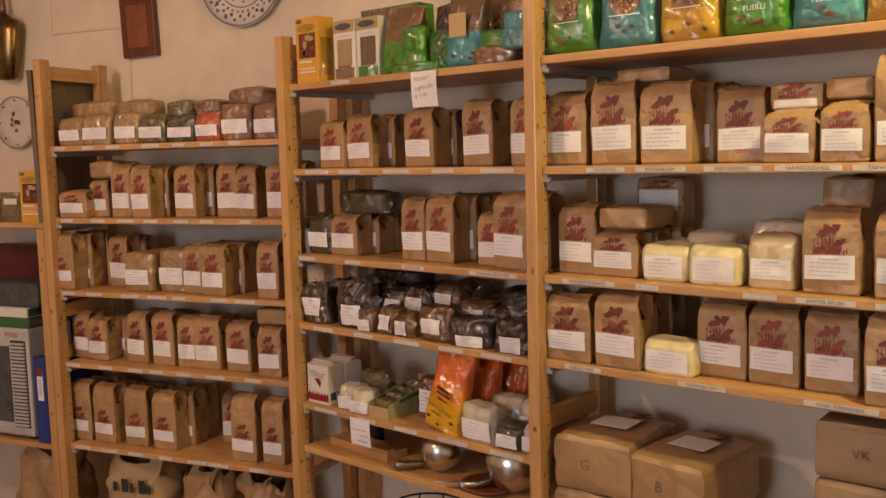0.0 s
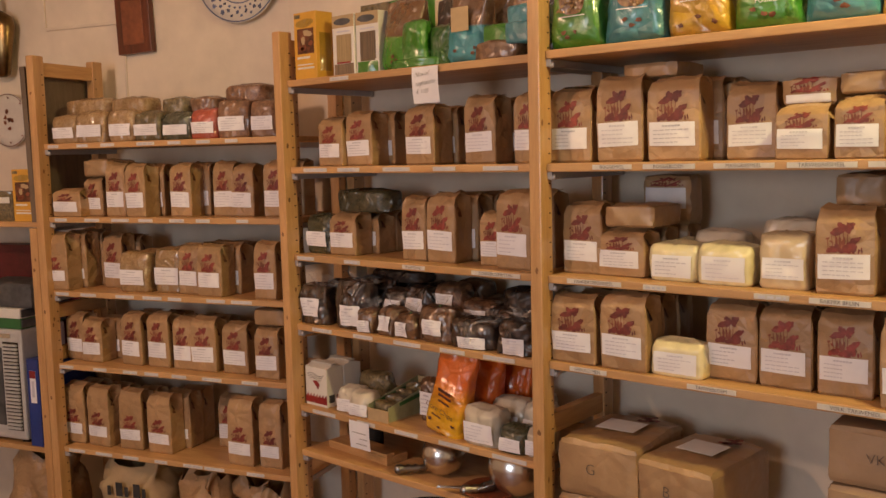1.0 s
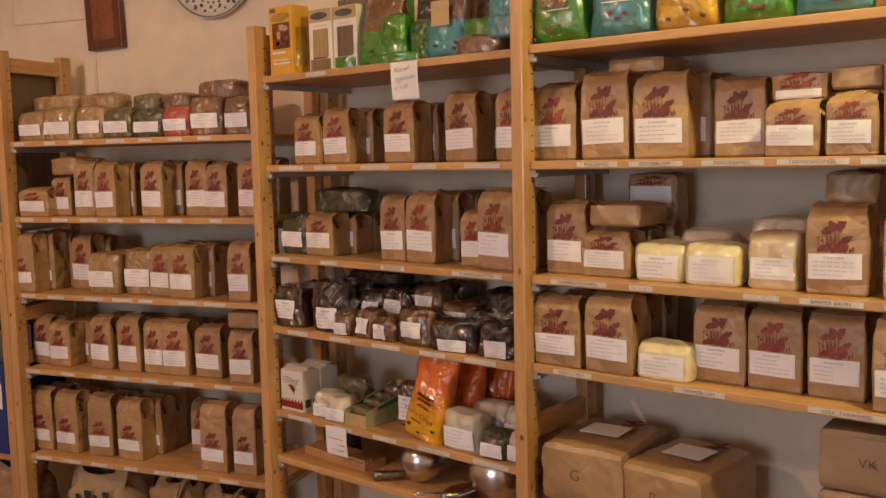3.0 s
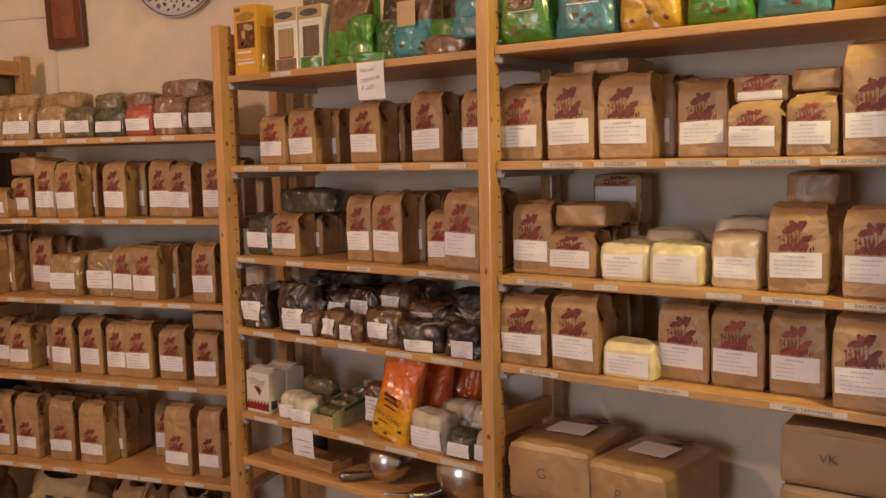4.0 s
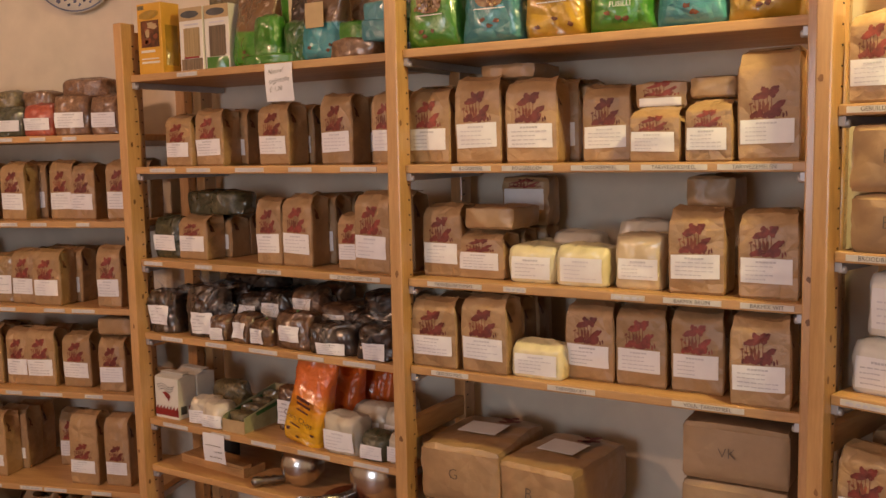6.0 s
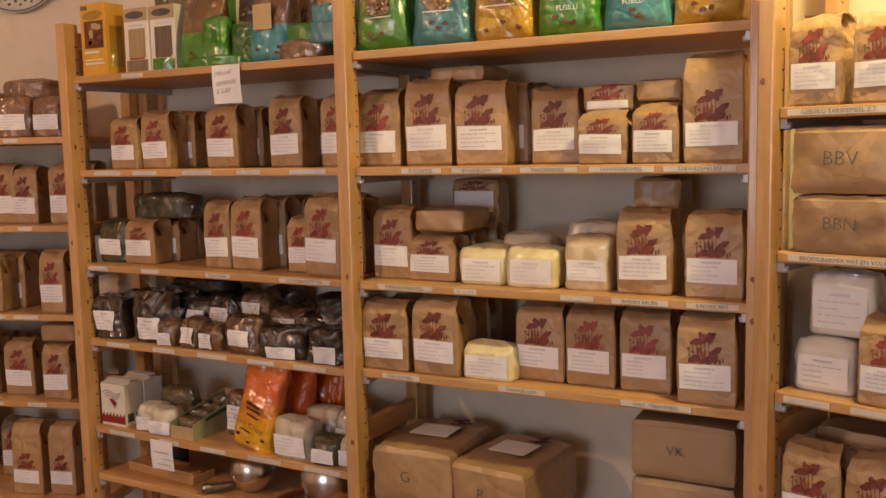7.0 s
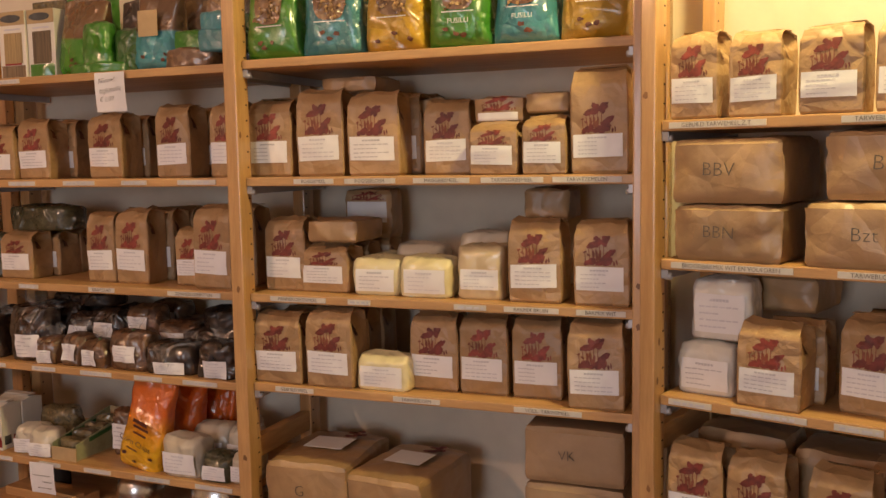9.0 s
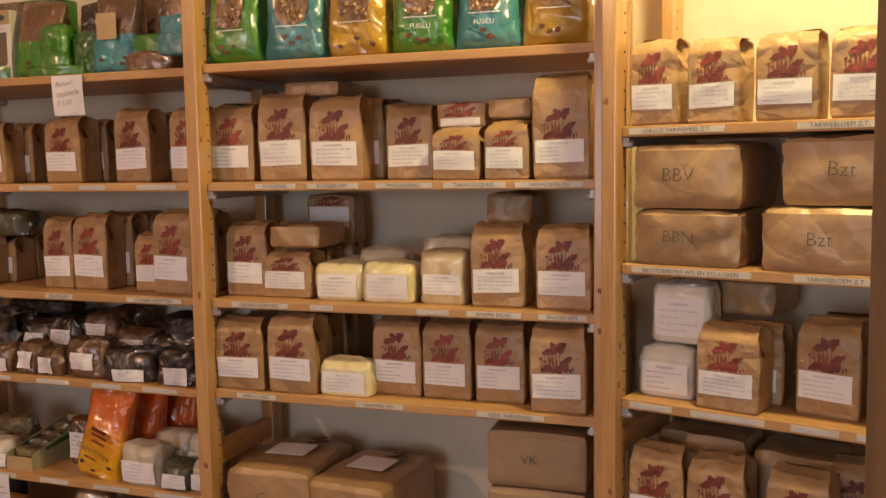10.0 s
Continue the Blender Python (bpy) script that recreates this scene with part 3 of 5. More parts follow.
def lying_bag(w, d, h, seed, soft=1.0):
    """A filled paper bag on its side: flat creased end, soft flanks and a sagging top."""
    bm = bmesh.new()
    m, n, k = 16, 9, 10
    levels = [q / n for q in range(n + 1)]
    levels = [0.0, 0.025, 0.07] + levels[1:-1] + [0.93, 0.975, 1.0]
    rings = []
    top = lambda x, y: creased(x, y + 0.09, seed + 4, 2.2 * soft) - 0.004 * (2 * x / w) ** 4 - 0.004 * (2 * y / d) ** 4
    flank = lambda y, z, sd: w / 2 * (0.98 + 0.035 * soft * math.sin(math.pi * z / h) * (1 - (2 * y / d) ** 6)) + creased(y, z, sd, 2.2 * soft) - 0.004 * max(0, abs(2 * z / h - 1) - 0.85) / 0.15
    for t in levels:
        z = t * h
        ring = []
        for i in range(m + 1):
            x = (-0.5 + i / m) * (w - 0.008)
            ring.append((x, parcel_face(x, z, w, h, d, seed, soft)))
        for i in range(k + 1):
            y = (-0.5 + i / k) * (d - 0.012)
            ring.append((flank(y, z, seed + 1), y))
        for i in range(m + 1):
            x = (0.5 - i / m) * (w - 0.008)
            ring.append((x, -parcel_face(x, z, w, h, d, seed + 2, soft)))
        for i in range(k + 1):
            y = (0.5 - i / k) * (d - 0.012)
            ring.append((-flank(y, z, seed + 3), y))
        rings.append([bm.verts.new((x, y, z + (top(x, y) if t > 0.9 else 0))) for x, y in ring])
    c = len(rings[0])
    for a, b in zip(rings, rings[1:]):
        for i in range(c):
            bm.faces.new((a[i], a[(i + 1) % c], b[(i + 1) % c], b[i]))
    bm.faces.new(rings[0][::-1])
    last = rings[-1]
    for s in (0.8, 0.5, 0.2):
        nxt = [bm.verts.new((v.co.x * s, v.co.y * s, h + top(v.co.x * s, v.co.y * s))) for v in rings[-1]]
        for i in range(c):
            bm.faces.new((last[i], last[(i + 1) % c], nxt[(i + 1) % c], nxt[i]))
        last = nxt
    bm.faces.new(last)
    return sharpen(bm, 30)


def soft_bag(w, d, h, seed, amp=0.0022, power=5.0, nz=18, na=48, prof=ring_profile):
    """A filled plastic bag: rings of a rounded rectangle, dented and puckered, with a folded top."""
    bm = bmesh.new()
    rings = []
    for t in [q / nz for q in range(nz + 1)]:
        fw, fd = prof(t)
        ring = []
        for i in range(na):
            a = 2 * math.pi * (i + 0.5) / na
            c, s = math.cos(a), math.sin(a)
            k = (abs(c) ** power + abs(s) ** power) ** (-1 / power)
            x, y = k * c * fw * w / 2, k * s * fd * d / 2
            n_ = wrinkle(x, t * h + y * 0.7, seed, amp)
            broad = abs(s) >= abs(c)
            x += 0 if broad else n_ * (1 if c > 0 else -1)
            y += n_ if broad else 0
            z = t * h + (wrinkle(x * 1.4, y + 3, seed + 5, 0.0035) if t > 0.8 else 0)
            ring.append(bm.verts.new((x, y, max(z, 0))))
        rings.append(ring)
    for a, b in zip(rings, rings[1:]):
        for i in range(na):
            bm.faces.new((a[i], a[(i + 1) % na], b[(i + 1) % na], b[i]))
    bm.faces.new(rings[0][::-1])
    last = rings[-1]
    for s, up in ((0.94, 0.002), (0.5, 0.003), (0.12, 0.004)):
        nxt = [bm.verts.new((v.co.x * (0.55 + 0.45 * s), v.co.y * s, v.co.z + up)) for v in last]
        for i in range(na):
            bm.faces.new((last[i], last[(i + 1) % na], nxt[(i + 1) % na], nxt[i]))
        last = nxt
    bm.faces.new(last)
    return bm


def front_y(x, z, w, d, h, seed, amp, prof=ring_profile):
    t = z / h
    fd = prof(t)[1]
    return -(d / 2) * fd + wrinkle(x, z - 0.7 * d / 2, seed, amp)


def front_sheet(x0, x1, z0, z1, f, off, nx=8, nz=5, skew=0.0):
    bm = bmesh.new()
    g = [[bm.verts.new((x0 + (x1 - x0) * i / nx, f(x0 + (x1 - x0) * i / nx, z0 + (z1 - z0) * j / nz) - off, z0 + (z1 - z0) * j / nz + skew * (i / nx - 0.5))) for i in range(nx + 1)] for j in range(nz + 1)]
    for j in range(nz):
        for i in range(nx):
            bm.faces.new((g[j][i], g[j][i + 1], g[j + 1][i + 1], g[j + 1][i]))
    return bm


def text_bars(label, x0, x1, z0, z1, f, off, rng):
    bm = bmesh.new()
    rows = 5
    for r in range(rows):
        z = z1 - (z1 - z0) * (r + 0.9) / (rows + 0.8)
        a = x0 + (x1 - x0) * (0.3 if r == 0 else 0.1)
        b = x1 - (x1 - x0) * (0.3 if r == 0 else rng.choice((0.1, 0.35, 0.5)))
        hh = (z1 - z0) * (0.02 if r else 0.035)
        n = 6
        for i in range(n):
            p, q = a + (b - a) * i / n, a + (b - a) * (i + 0.82) / n
            vs = [bm.verts.new((x, f(x, zz) - off, zz)) for x, zz in ((p, z - hh), (q, z - hh), (q, z + hh), (p, z + hh))]
            bm.faces.new(vs)
    tagged(part("text_print", bm, M["ink"], label), kind="stuff")


def petal(bm, x, z, rx, rz, turn, f, off, rng, n=15, rag=0.22):
    """One printed patch with a ragged edge, laid on the surface f."""
    ca, sa = math.cos(math.radians(turn)), math.sin(math.radians(turn))
    c = bm.verts.new((x, f(x, z) - off, z))
    vs = []
    for i in range(n):
        a = 2 * math.pi * i / n
        q = 1 + rng.uniform(-rag, rag)
        dx, dz = rx * q * math.cos(a), rz * q * math.sin(a)
        px, pz = x + dx * ca - dz * sa, z + dx * sa + dz * ca
        vs.append(bm.verts.new((px, f(px, pz) - off, pz)))
    for i in range(n):
        bm.faces.new((c, vs[i], vs[(i + 1) % n]))


# poppies of the print: across, up, half breadth, half height, turn, in parts of the print's breadth and height
POPPIES = [(0.36, 0.71, 0.20, 0.115, 16), (0.26, 0.64, 0.12, 0.065, 6), (0.50, 0.78, 0.12, 0.10, 24), (0.40, 0.91, 0.06, 0.09, -12), (0.47, 0.86, 0.07, 0.08, 30), (0.66, 0.88, 0.11, 0.125, -18), (0.63, 0.74, 0.075, 0.11, 0), (0.74, 0.95, 0.05, 0.05, 20)]
POPPIES += [(0.78, 0.42, 0.13, 0.10, 28), (0.70, 0.31, 0.12, 0.11, 20), (0.88, 0.49, 0.06, 0.05, 35), (0.62, 0.13, 0.14, 0.14, 10), (0.75, 0.14, 0.08, 0.13, 0), (0.26, 0.13, 0.12, 0.12, 0), (0.15, 0.08, 0.08, 0.08, 20), (0.34, 0.21, 0.06, 0.09, 40), (0.45, 0.08, 0.10, 0.08, 0), (0.88, 0.08, 0.025, 0.08, 0), (0.95, 0.12, 0.018, 0.09, 8)]
FADED = [(0.42, 0.34, 0.04, 0.2, 6), (0.50, 0.30, 0.045, 0.2, -8), (0.10, 0.46, 0.05, 0.035, 20), (0.2, 0.36, 0.06, 0.035, -30), (0.33, 0.38, 0.035, 0.14, 0), (0.8, 0.22, 0.05, 0.07, 0)]
STEMS = [(0.60, 0.1, 0.61, 0.78), (0.44, 0.05, 0.40, 0.66), (0.50, 0.05, 0.50, 0.72), (0.34, 0.1, 0.29, 0.62), (0.24, 0.2, 0.2, 0.56), (0.12, 0.1, 0.10, 0.46)]


def poppies(ob, x0, x1, z0, z1, f, off, rng):
    w, h = x1 - x0, z1 - z0
    bm, bs = bmesh.new(), bmesh.new()
    for x, z, rx, rz, turn in POPPIES:
        petal(bm, x0 + x * w, z0 + z * h, rx * w, rz * h, turn + rng.uniform(-5, 5), f, off, rng)
    for x, z, rx, rz, turn in FADED:
        petal(bs, x0 + x * w, z0 + z * h, rx * w, rz * h, turn, f, off - 0.0002, rng, 9)
    for xa, za, xb, zb in STEMS:
        for i in range(4):
            pts = []
            for q, side in ((i / 4, -1), (i / 4, 1), ((i + 1) / 4, 1), ((i + 1) / 4, -1)):
                px, pz = x0 + w * (xa + (xb - xa) * q + 0.010 * side), z0 + h * (za + (zb - za) * q)
                pts.append(bs.verts.new((px, f(px, pz) - off + 0.0002, pz)))
            bs.faces.new(pts)
    tagged(part("poppy_print", bm, M["poppy"], ob), kind="stuff")
    tagged(part("stem_print", bs, M["stem"], ob), kind="stuff")


def flour_bag(w, d, h, lab, flo, seed, m):
    """A brown paper flour bag: lab and flo are the heights that label and flower print span."""
    rng = random.Random(seed)
    ob = thing("flour_bag", "brown kraft paper flour bag with red poppy print and white label", "flour bag", m, "flour bags on the shelves")
    part("bag_body", standing_bag(w, d, h, seed), M["kraft"], ob)
    f = lambda x, z: bag_face(x, z, w, d, h, seed)
    sk = rng.uniform(-0.003, 0.003)
    x0, x1 = -0.455 * w, rng.uniform(0.375, 0.41) * w
    label = part("label", front_sheet(x0, x1, lab[0], lab[1], f, 0.0011, 14, 7, skew=sk), M["label"], ob, smooth=True)
    text_bars(label, x0, x1, lab[0], lab[1], f, 0.0017, rng)
    poppies(ob, -0.35 * w, 0.31 * w, flo[0], flo[1], f, 0.0012, rng)
    # gusset poppies; these dark spots also paint in the shade of the fold hollow
    bm = bmesh.new()
    for y, z, r in ((-0.014, 0.83, 0.004), (-0.009, 0.79, 0.006), (-0.014, 0.74, 0.005), (-0.007, 0.72, 0.0035)):
        petal(bm, y, z * h, r, r * 1.2, 0, lambda a, b: 0.0, 0.0, rng)
    for v in bm.verts:
        v.co = Vector((bag_flank(v.co.x, v.co.z, w, d, h, seed) + 0.0008, v.co.x, v.co.z))
    bmesh.ops.recalc_face_normals(bm, faces=bm.faces)
    tagged(part("side_print", bm, M["picture"], ob), kind="stuff")
    bm = box(bmesh.new(), -w * 0.45, w * 0.45, d * 0.02, d * 0.02 + 0.017, h + 0.0055, h + 0.0068, 0.0004, 1)
    part("folded_top", bm, M["kraft"], ob)
    return ob


SIZES = {  # height: label span, print span
    "short": (0.105, (0.022, 0.062), (0.064, 0.094)),
    "mid": (0.155, (0.030, 0.076), (0.078, 0.135)),
    "broad": (0.185, (0.031, 0.073), (0.075, 0.130)),
    "tall": (0.205, (0.036, 0.074), (0.078, 0.124)),
}
PROTO = {}
for size, (h, lab, flo) in SIZES.items():
    for s in range(6):
        PROTO[size, s] = None
BAG_W, BAG_D = 0.104, 0.068


def put_bag(u, k, x, back, w, h, seed, rz=0.0, lift=0.0):
    size = "short" if h < 0.118 else "mid" if h < 0.172 else "broad" if u == "C" else "mid" if h < 0.18 else "tall"
    hh, lab, flo = SIZES[size]
    s = seed % 6
    tilt = random.Random(seed * 7 + int(x * 500))
    m = at(u, x, back, SHELF_Z[u][k] + lift) @ pose(0, 0, 0, 0, tilt.uniform(-0.8, 0.8), rz) @ pose(0, BAG_D / 2, 0) @ Matrix.Diagonal((w / BAG_W, 1.0, h / hh, 1))
    if PROTO[size, s] is None:
        PROTO[size, s] = flour_bag(BAG_W, BAG_D, hh, lab, flo, s + 1, m)
        return PROTO[size, s]
    first = PROTO[size, s].scale
    return copy_thing(PROTO[size, s], m @ Matrix.Diagonal((1 / first[0], 1 / first[1], 1 / first[2], 1)))


def put_block(u, x, back, z, w, h, d=0.15, seed=1, mark="", rz=0.0, label="", material="kraft_side", strip=False, power=13.0, front=None, mx=-0.06):
    """A filled paper bag lying on its side, its folded end to the front."""
    m = at(u, x, back, z) @ pose(0, d / 2, 0, 0, 0, rz)
    ob = thing("paper_parcel", label or "plain brown kraft paper bag lying on its side", "paper bag", m, "paper bags lying down")
    if power >= 8:
        part("bag_body", lying_bag(w, d, h - 0.001, seed, 0.25 if material == "kraft_box" else 1.0), M[material], ob)
    else:
        prof = lambda t: (1 - 0.045 * abs(2 * t - 1) ** 7, 1 - 0.045 * abs(2 * t - 1) ** 7)
        part("bag_body", soft_bag(w, d, h - 0.008, seed, 0.0042, power, 14, 44, prof), M[material], ob, smooth=True)
    if front:
        fy = lambda xx, zz: parcel_face(xx, zz, w, h - 0.001, d, seed)
        lo, hi = front
        part("label", front_sheet(-w * 0.44, w * 0.42, h * lo, h * hi, fy, 0.0014, 12, 6), M["label"], ob, smooth=True)
        poppies(ob, -0.4 * w, 0.4 * w, h * hi + 0.003, h * 0.93, fy, 0.0014, random.Random(seed))
    if mark:
        lettering(mark, min(0.034, h * 0.3) * (0.8 if material == "kraft_box" else 1.0), M["marker"], ob, pose(mx * w, -d / 2 - 0.0052, h * 0.5) @ pose(0, 0, 0, 0, random.uniform(-4, 4), 0) @ FACE, "marker_writing")
    if strip:
        bm = boxed(-w * 0.24, w * 0.24, -d * 0.16, d * 0.16, h + 0.006, h + 0.0068)
        part("label", bm, M["label"], ob)
        bm = bmesh.new()
        rng = random.Random(seed)
        for i in range(7):
            blob(bm, 0, 0, 0.012, lambda a, b: 0, 0, rng)
            for v in bm.verts[-10:]:
                v.co = Vector((v.co.x + w * (0.1 + 0.05 * (i % 4)), d * (0.22 + 0.05 * (i // 2)) + v.co.z, h + 0.0072))
        tagged(part("poppy_print", bm, M["poppy"], ob), kind="stuff")
    return ob


def clear_bag(u, k, x, back, w, h, material, seed, d=0.07, label=True, what="clear plastic bag of grain with white label", lift=0.0, power=3.4, lab=(0.2, 0.62), rz=0.0, amp=0.004, half=0.42):
    m = at(u, x, back, SHELF_Z[u][k] + lift) @ pose(0, d / 2, 0, 0, 0, rz)
    ob = thing("clear_bag", what, "food bag", m, "clear bags of dry food")
    part("filled_bag", soft_bag(w, d, h, seed, amp, power), M[material], ob, smooth=True)
    if label:
        f = lambda xx, zz: front_y(xx, zz, w, d, h, seed, amp)
        lw = w * half
        lb = part("label", front_sheet(-lw, lw, h * lab[0], h * lab[1], f, 0.002), M["label"], ob, smooth=True)
        text_bars(lb, -lw, lw, h * lab[0], h * lab[1], f, 0.0027, random.Random(seed))
    return ob


ROW_A1 = [
    ('ca', 0.098, 0.006, 0.102, 0.087, 1),
    ('cb', 0.207, 0.006, 0.116, 0.095, 1),
    ('ca', 0.329, 0.006, 0.099, 0.094, 1),
    ('cc', 0.431, 0.006, 0.102, 0.086, 1),
    ('cd', 0.541, 0.006, 0.107, 0.078, 1),
    ('cr', 0.643, 0.006, 0.094, 0.085, 1),
    ('ce', 0.746, 0.006, 0.107, 0.106, 1),
    ('ce', 0.851, 0.006, 0.087, 0.101, 1),
    ('lie', 0.131, 0.064, 0.185, 0.040, 0.092),
    ('lie', 0.315, 0.053, 0.156, 0.038, 0.090),
    ('lie', 0.495, 0.053, 0.101, 0.038, 0.082),
    ('lie', 0.603, 0.053, 0.102, 0.034, 0.083),
    ('lie', 0.759, 0.042, 0.143, 0.041, 0.105),
]
ROW_A2 = [
    ('s', 0.092, 0.006, 0.120, 0.089, 1),
    ('k', 0.179, 0.045, 0.087, 0.126, 1),
    ('k', 0.280, 0.025, 0.076, 0.165, 2),
    ('k', 0.383, 0.007, 0.096, 0.160, 3),
    ('k', 0.529, 0.040, 0.090, 0.160, 3),
    ('k', 0.670, 0.053, 0.064, 0.161, 1),
    ('k', 0.746, 0.053, 0.088, 0.153, 3),
    ('k', 0.854, 0.053, 0.036, 0.162, 2),
    ('blk', 0.196, 0.032, 0.100, 0.056, 0.128),
]
ROW_A3 = [
    ('k', 0.035, 0.006, 0.129, 0.191, 3),
    ('k', 0.185, 0.106, 0.090, 0.180, 2),
    ('ca', 0.316, 0.037, 0.112, 0.131, 2),
    ('cb', 0.441, 0.053, 0.106, 0.144, 2),
    ('k', 0.535, 0.042, 0.064, 0.160, 3),
    ('k', 0.638, 0.021, 0.113, 0.160, 3),
    ('k', 0.838, 0.017, 0.090, 0.171, 2),
]
ROW_A4 = [
    ('k', 0.035, 0.064, 0.078, 0.165, 1),
    ('k', 0.127, 0.051, 0.104, 0.151, 2),
    ('k', 0.292, 0.053, 0.105, 0.179, 2),
    ('k', 0.401, 0.053, 0.106, 0.183, 2),
    ('k', 0.488, 0.053, 0.070, 0.171, 2),
    ('k', 0.580, 0.048, 0.113, 0.176, 2),
    ('k', 0.696, 0.053, 0.114, 0.166, 2),
    ('k', 0.828, 0.025, 0.102, 0.162, 2),
    ('blk', 0.827, 0.032, 0.106, 0.052, 0.161),
]
ROW_A5 = [
    ('k', 0.038, 0.042, 0.114, 0.218, 2),
    ('k', 0.146, 0.040, 0.114, 0.214, 2),
    ('k', 0.275, 0.047, 0.112, 0.211, 2),
    ('k', 0.394, 0.045, 0.116, 0.207, 4),
    ('k', 0.561, 0.170, 0.068, 0.185, 1),
    ('k', 0.714, 0.032, 0.114, 0.225, 1),
    ('k', 0.817, 0.040, 0.092, 0.220, 1),
]
ROW_B2 = [
    ('k', 0.126, 0.035, 0.102, 0.126, 2),
    ('k', 0.223, 0.050, 0.094, 0.139, 3),
    ('k', 0.439, 0.050, 0.105, 0.145, 3),
    ('k', 0.631, 0.050, 0.096, 0.156, 3),
    ('k', 0.772, 0.048, 0.080, 0.156, 2),
]
ROW_B3 = [
    ('cg', 0.042, 0.050, 0.096, 0.109, 1),
    ('k', 0.146, 0.050, 0.104, 0.111, 4),
    ('k', 0.412, 0.050, 0.082, 0.160, 2),
    ('k', 0.501, 0.050, 0.094, 0.168, 3),
    ('k', 0.655, 0.060, 0.057, 0.128, 1),
    ('k', 0.741, 0.025, 0.102, 0.178, 2),
    ('lie', 0.177, 0.080, 0.199, 0.049, 0.116),
]
ROW_C2 = [
    ('k', 0.030, 0.050, 0.107, 0.155, 1),
    ('k', 0.150, 0.050, 0.110, 0.172, 1),
    ('k', 0.271, 0.050, 0.117, 0.163, 4),
    ('k', 0.421, 0.070, 0.100, 0.144, 1),
    ('k', 0.534, 0.015, 0.100, 0.096, 1),
    ('k', 0.635, 0.006, 0.087, 0.104, 1),
    ('k', 0.737, 0.006, 0.107, 0.183, 1),
    ('blk', 0.538, 0.050, 0.094, 0.051, 0.099),
    ('blk', 0.633, 0.040, 0.083, 0.041, 0.113),
    ('blk', 0.196, 0.090, 0.120, 0.034, 0.172),
]
ROW_C3 = [
    ('k', 0.057, 0.050, 0.098, 0.154, 2),
    ('k', 0.152, 0.050, 0.117, 0.102, 2),
    ('wh', 0.272, 0.039, 0.101, 0.079, 2),
    ('wh', 0.383, 0.033, 0.105, 0.083, 1),
    ('wk', 0.496, 0.040, 0.093, 0.106, 2),
    ('k', 0.610, 0.028, 0.107, 0.156, 1),
    ('k', 0.737, 0.022, 0.106, 0.155, 1),
    ('blk', 0.181, 0.030, 0.115, 0.048, 0.107),
    ('blk', 0.603, 0.120, 0.091, 0.064, 0.150),
]
ROW_C4 = [
    ('k', 0.058, 0.008, 0.117, 0.152, 2),
    ('k', 0.180, 0.006, 0.112, 0.164, 3),
    ('wh', 0.292, 0.014, 0.109, 0.080, 1),
    ('k', 0.393, 0.050, 0.106, 0.159, 1),
    ('k', 0.499, 0.050, 0.104, 0.161, 1),
    ('k', 0.607, 0.050, 0.102, 0.161, 1),
    ('k', 0.730, 0.006, 0.108, 0.165, 1),
]
ROW_D1 = [
    ('k', 0.054, 0.006, 0.084, 0.138, 1),
    ('k', 0.153, 0.006, 0.088, 0.131, 1),
    ('k', 0.267, 0.006, 0.097, 0.131, 1),
    ('k', 0.376, 0.006, 0.097, 0.131, 1),
    ('k', 0.49, 0.006, 0.097, 0.131, 1),
]
ROW_D3 = [
    ('wh', 0.065, 0.037, 0.097, 0.093, 1),
    ('blk', 0.085, 0.050, 0.102, 0.097, 0.095),
    ('k', 0.181, 0.006, 0.106, 0.142, 2),
    ('blk', 0.177, 0.120, 0.099, 0.063, 0.140),
    ('k', 0.325, 0.050, 0.100, 0.157, 2),
    ('k', 0.445, 0.02, 0.100, 0.16, 2),
]
CLEAR = {
    "ca": ("beige", "clear plastic bag of pale grain with white label"),
    "cb": ("beige", "clear plastic bag of pale seeds with white label"),
    "cc": ("olive", "clear plastic bag of brown-green seeds with white label"),
    "cd": ("dgreen", "clear plastic bag of dark green seeds with white label"),
    "cr": ("redlentil", "clear plastic bag of red lentils with white label"),
    "ce": ("linseed", "clear plastic bag of brown linseed with white label"),
    "cg": ("dgreen", "clear plastic bag of dried green herbs with white label"),
    "wh": ("cream", "clear plastic bag of cream-coloured flour with white label"),
    "wk": ("tan", "clear plastic bag of pale brown flour with white label"),
}


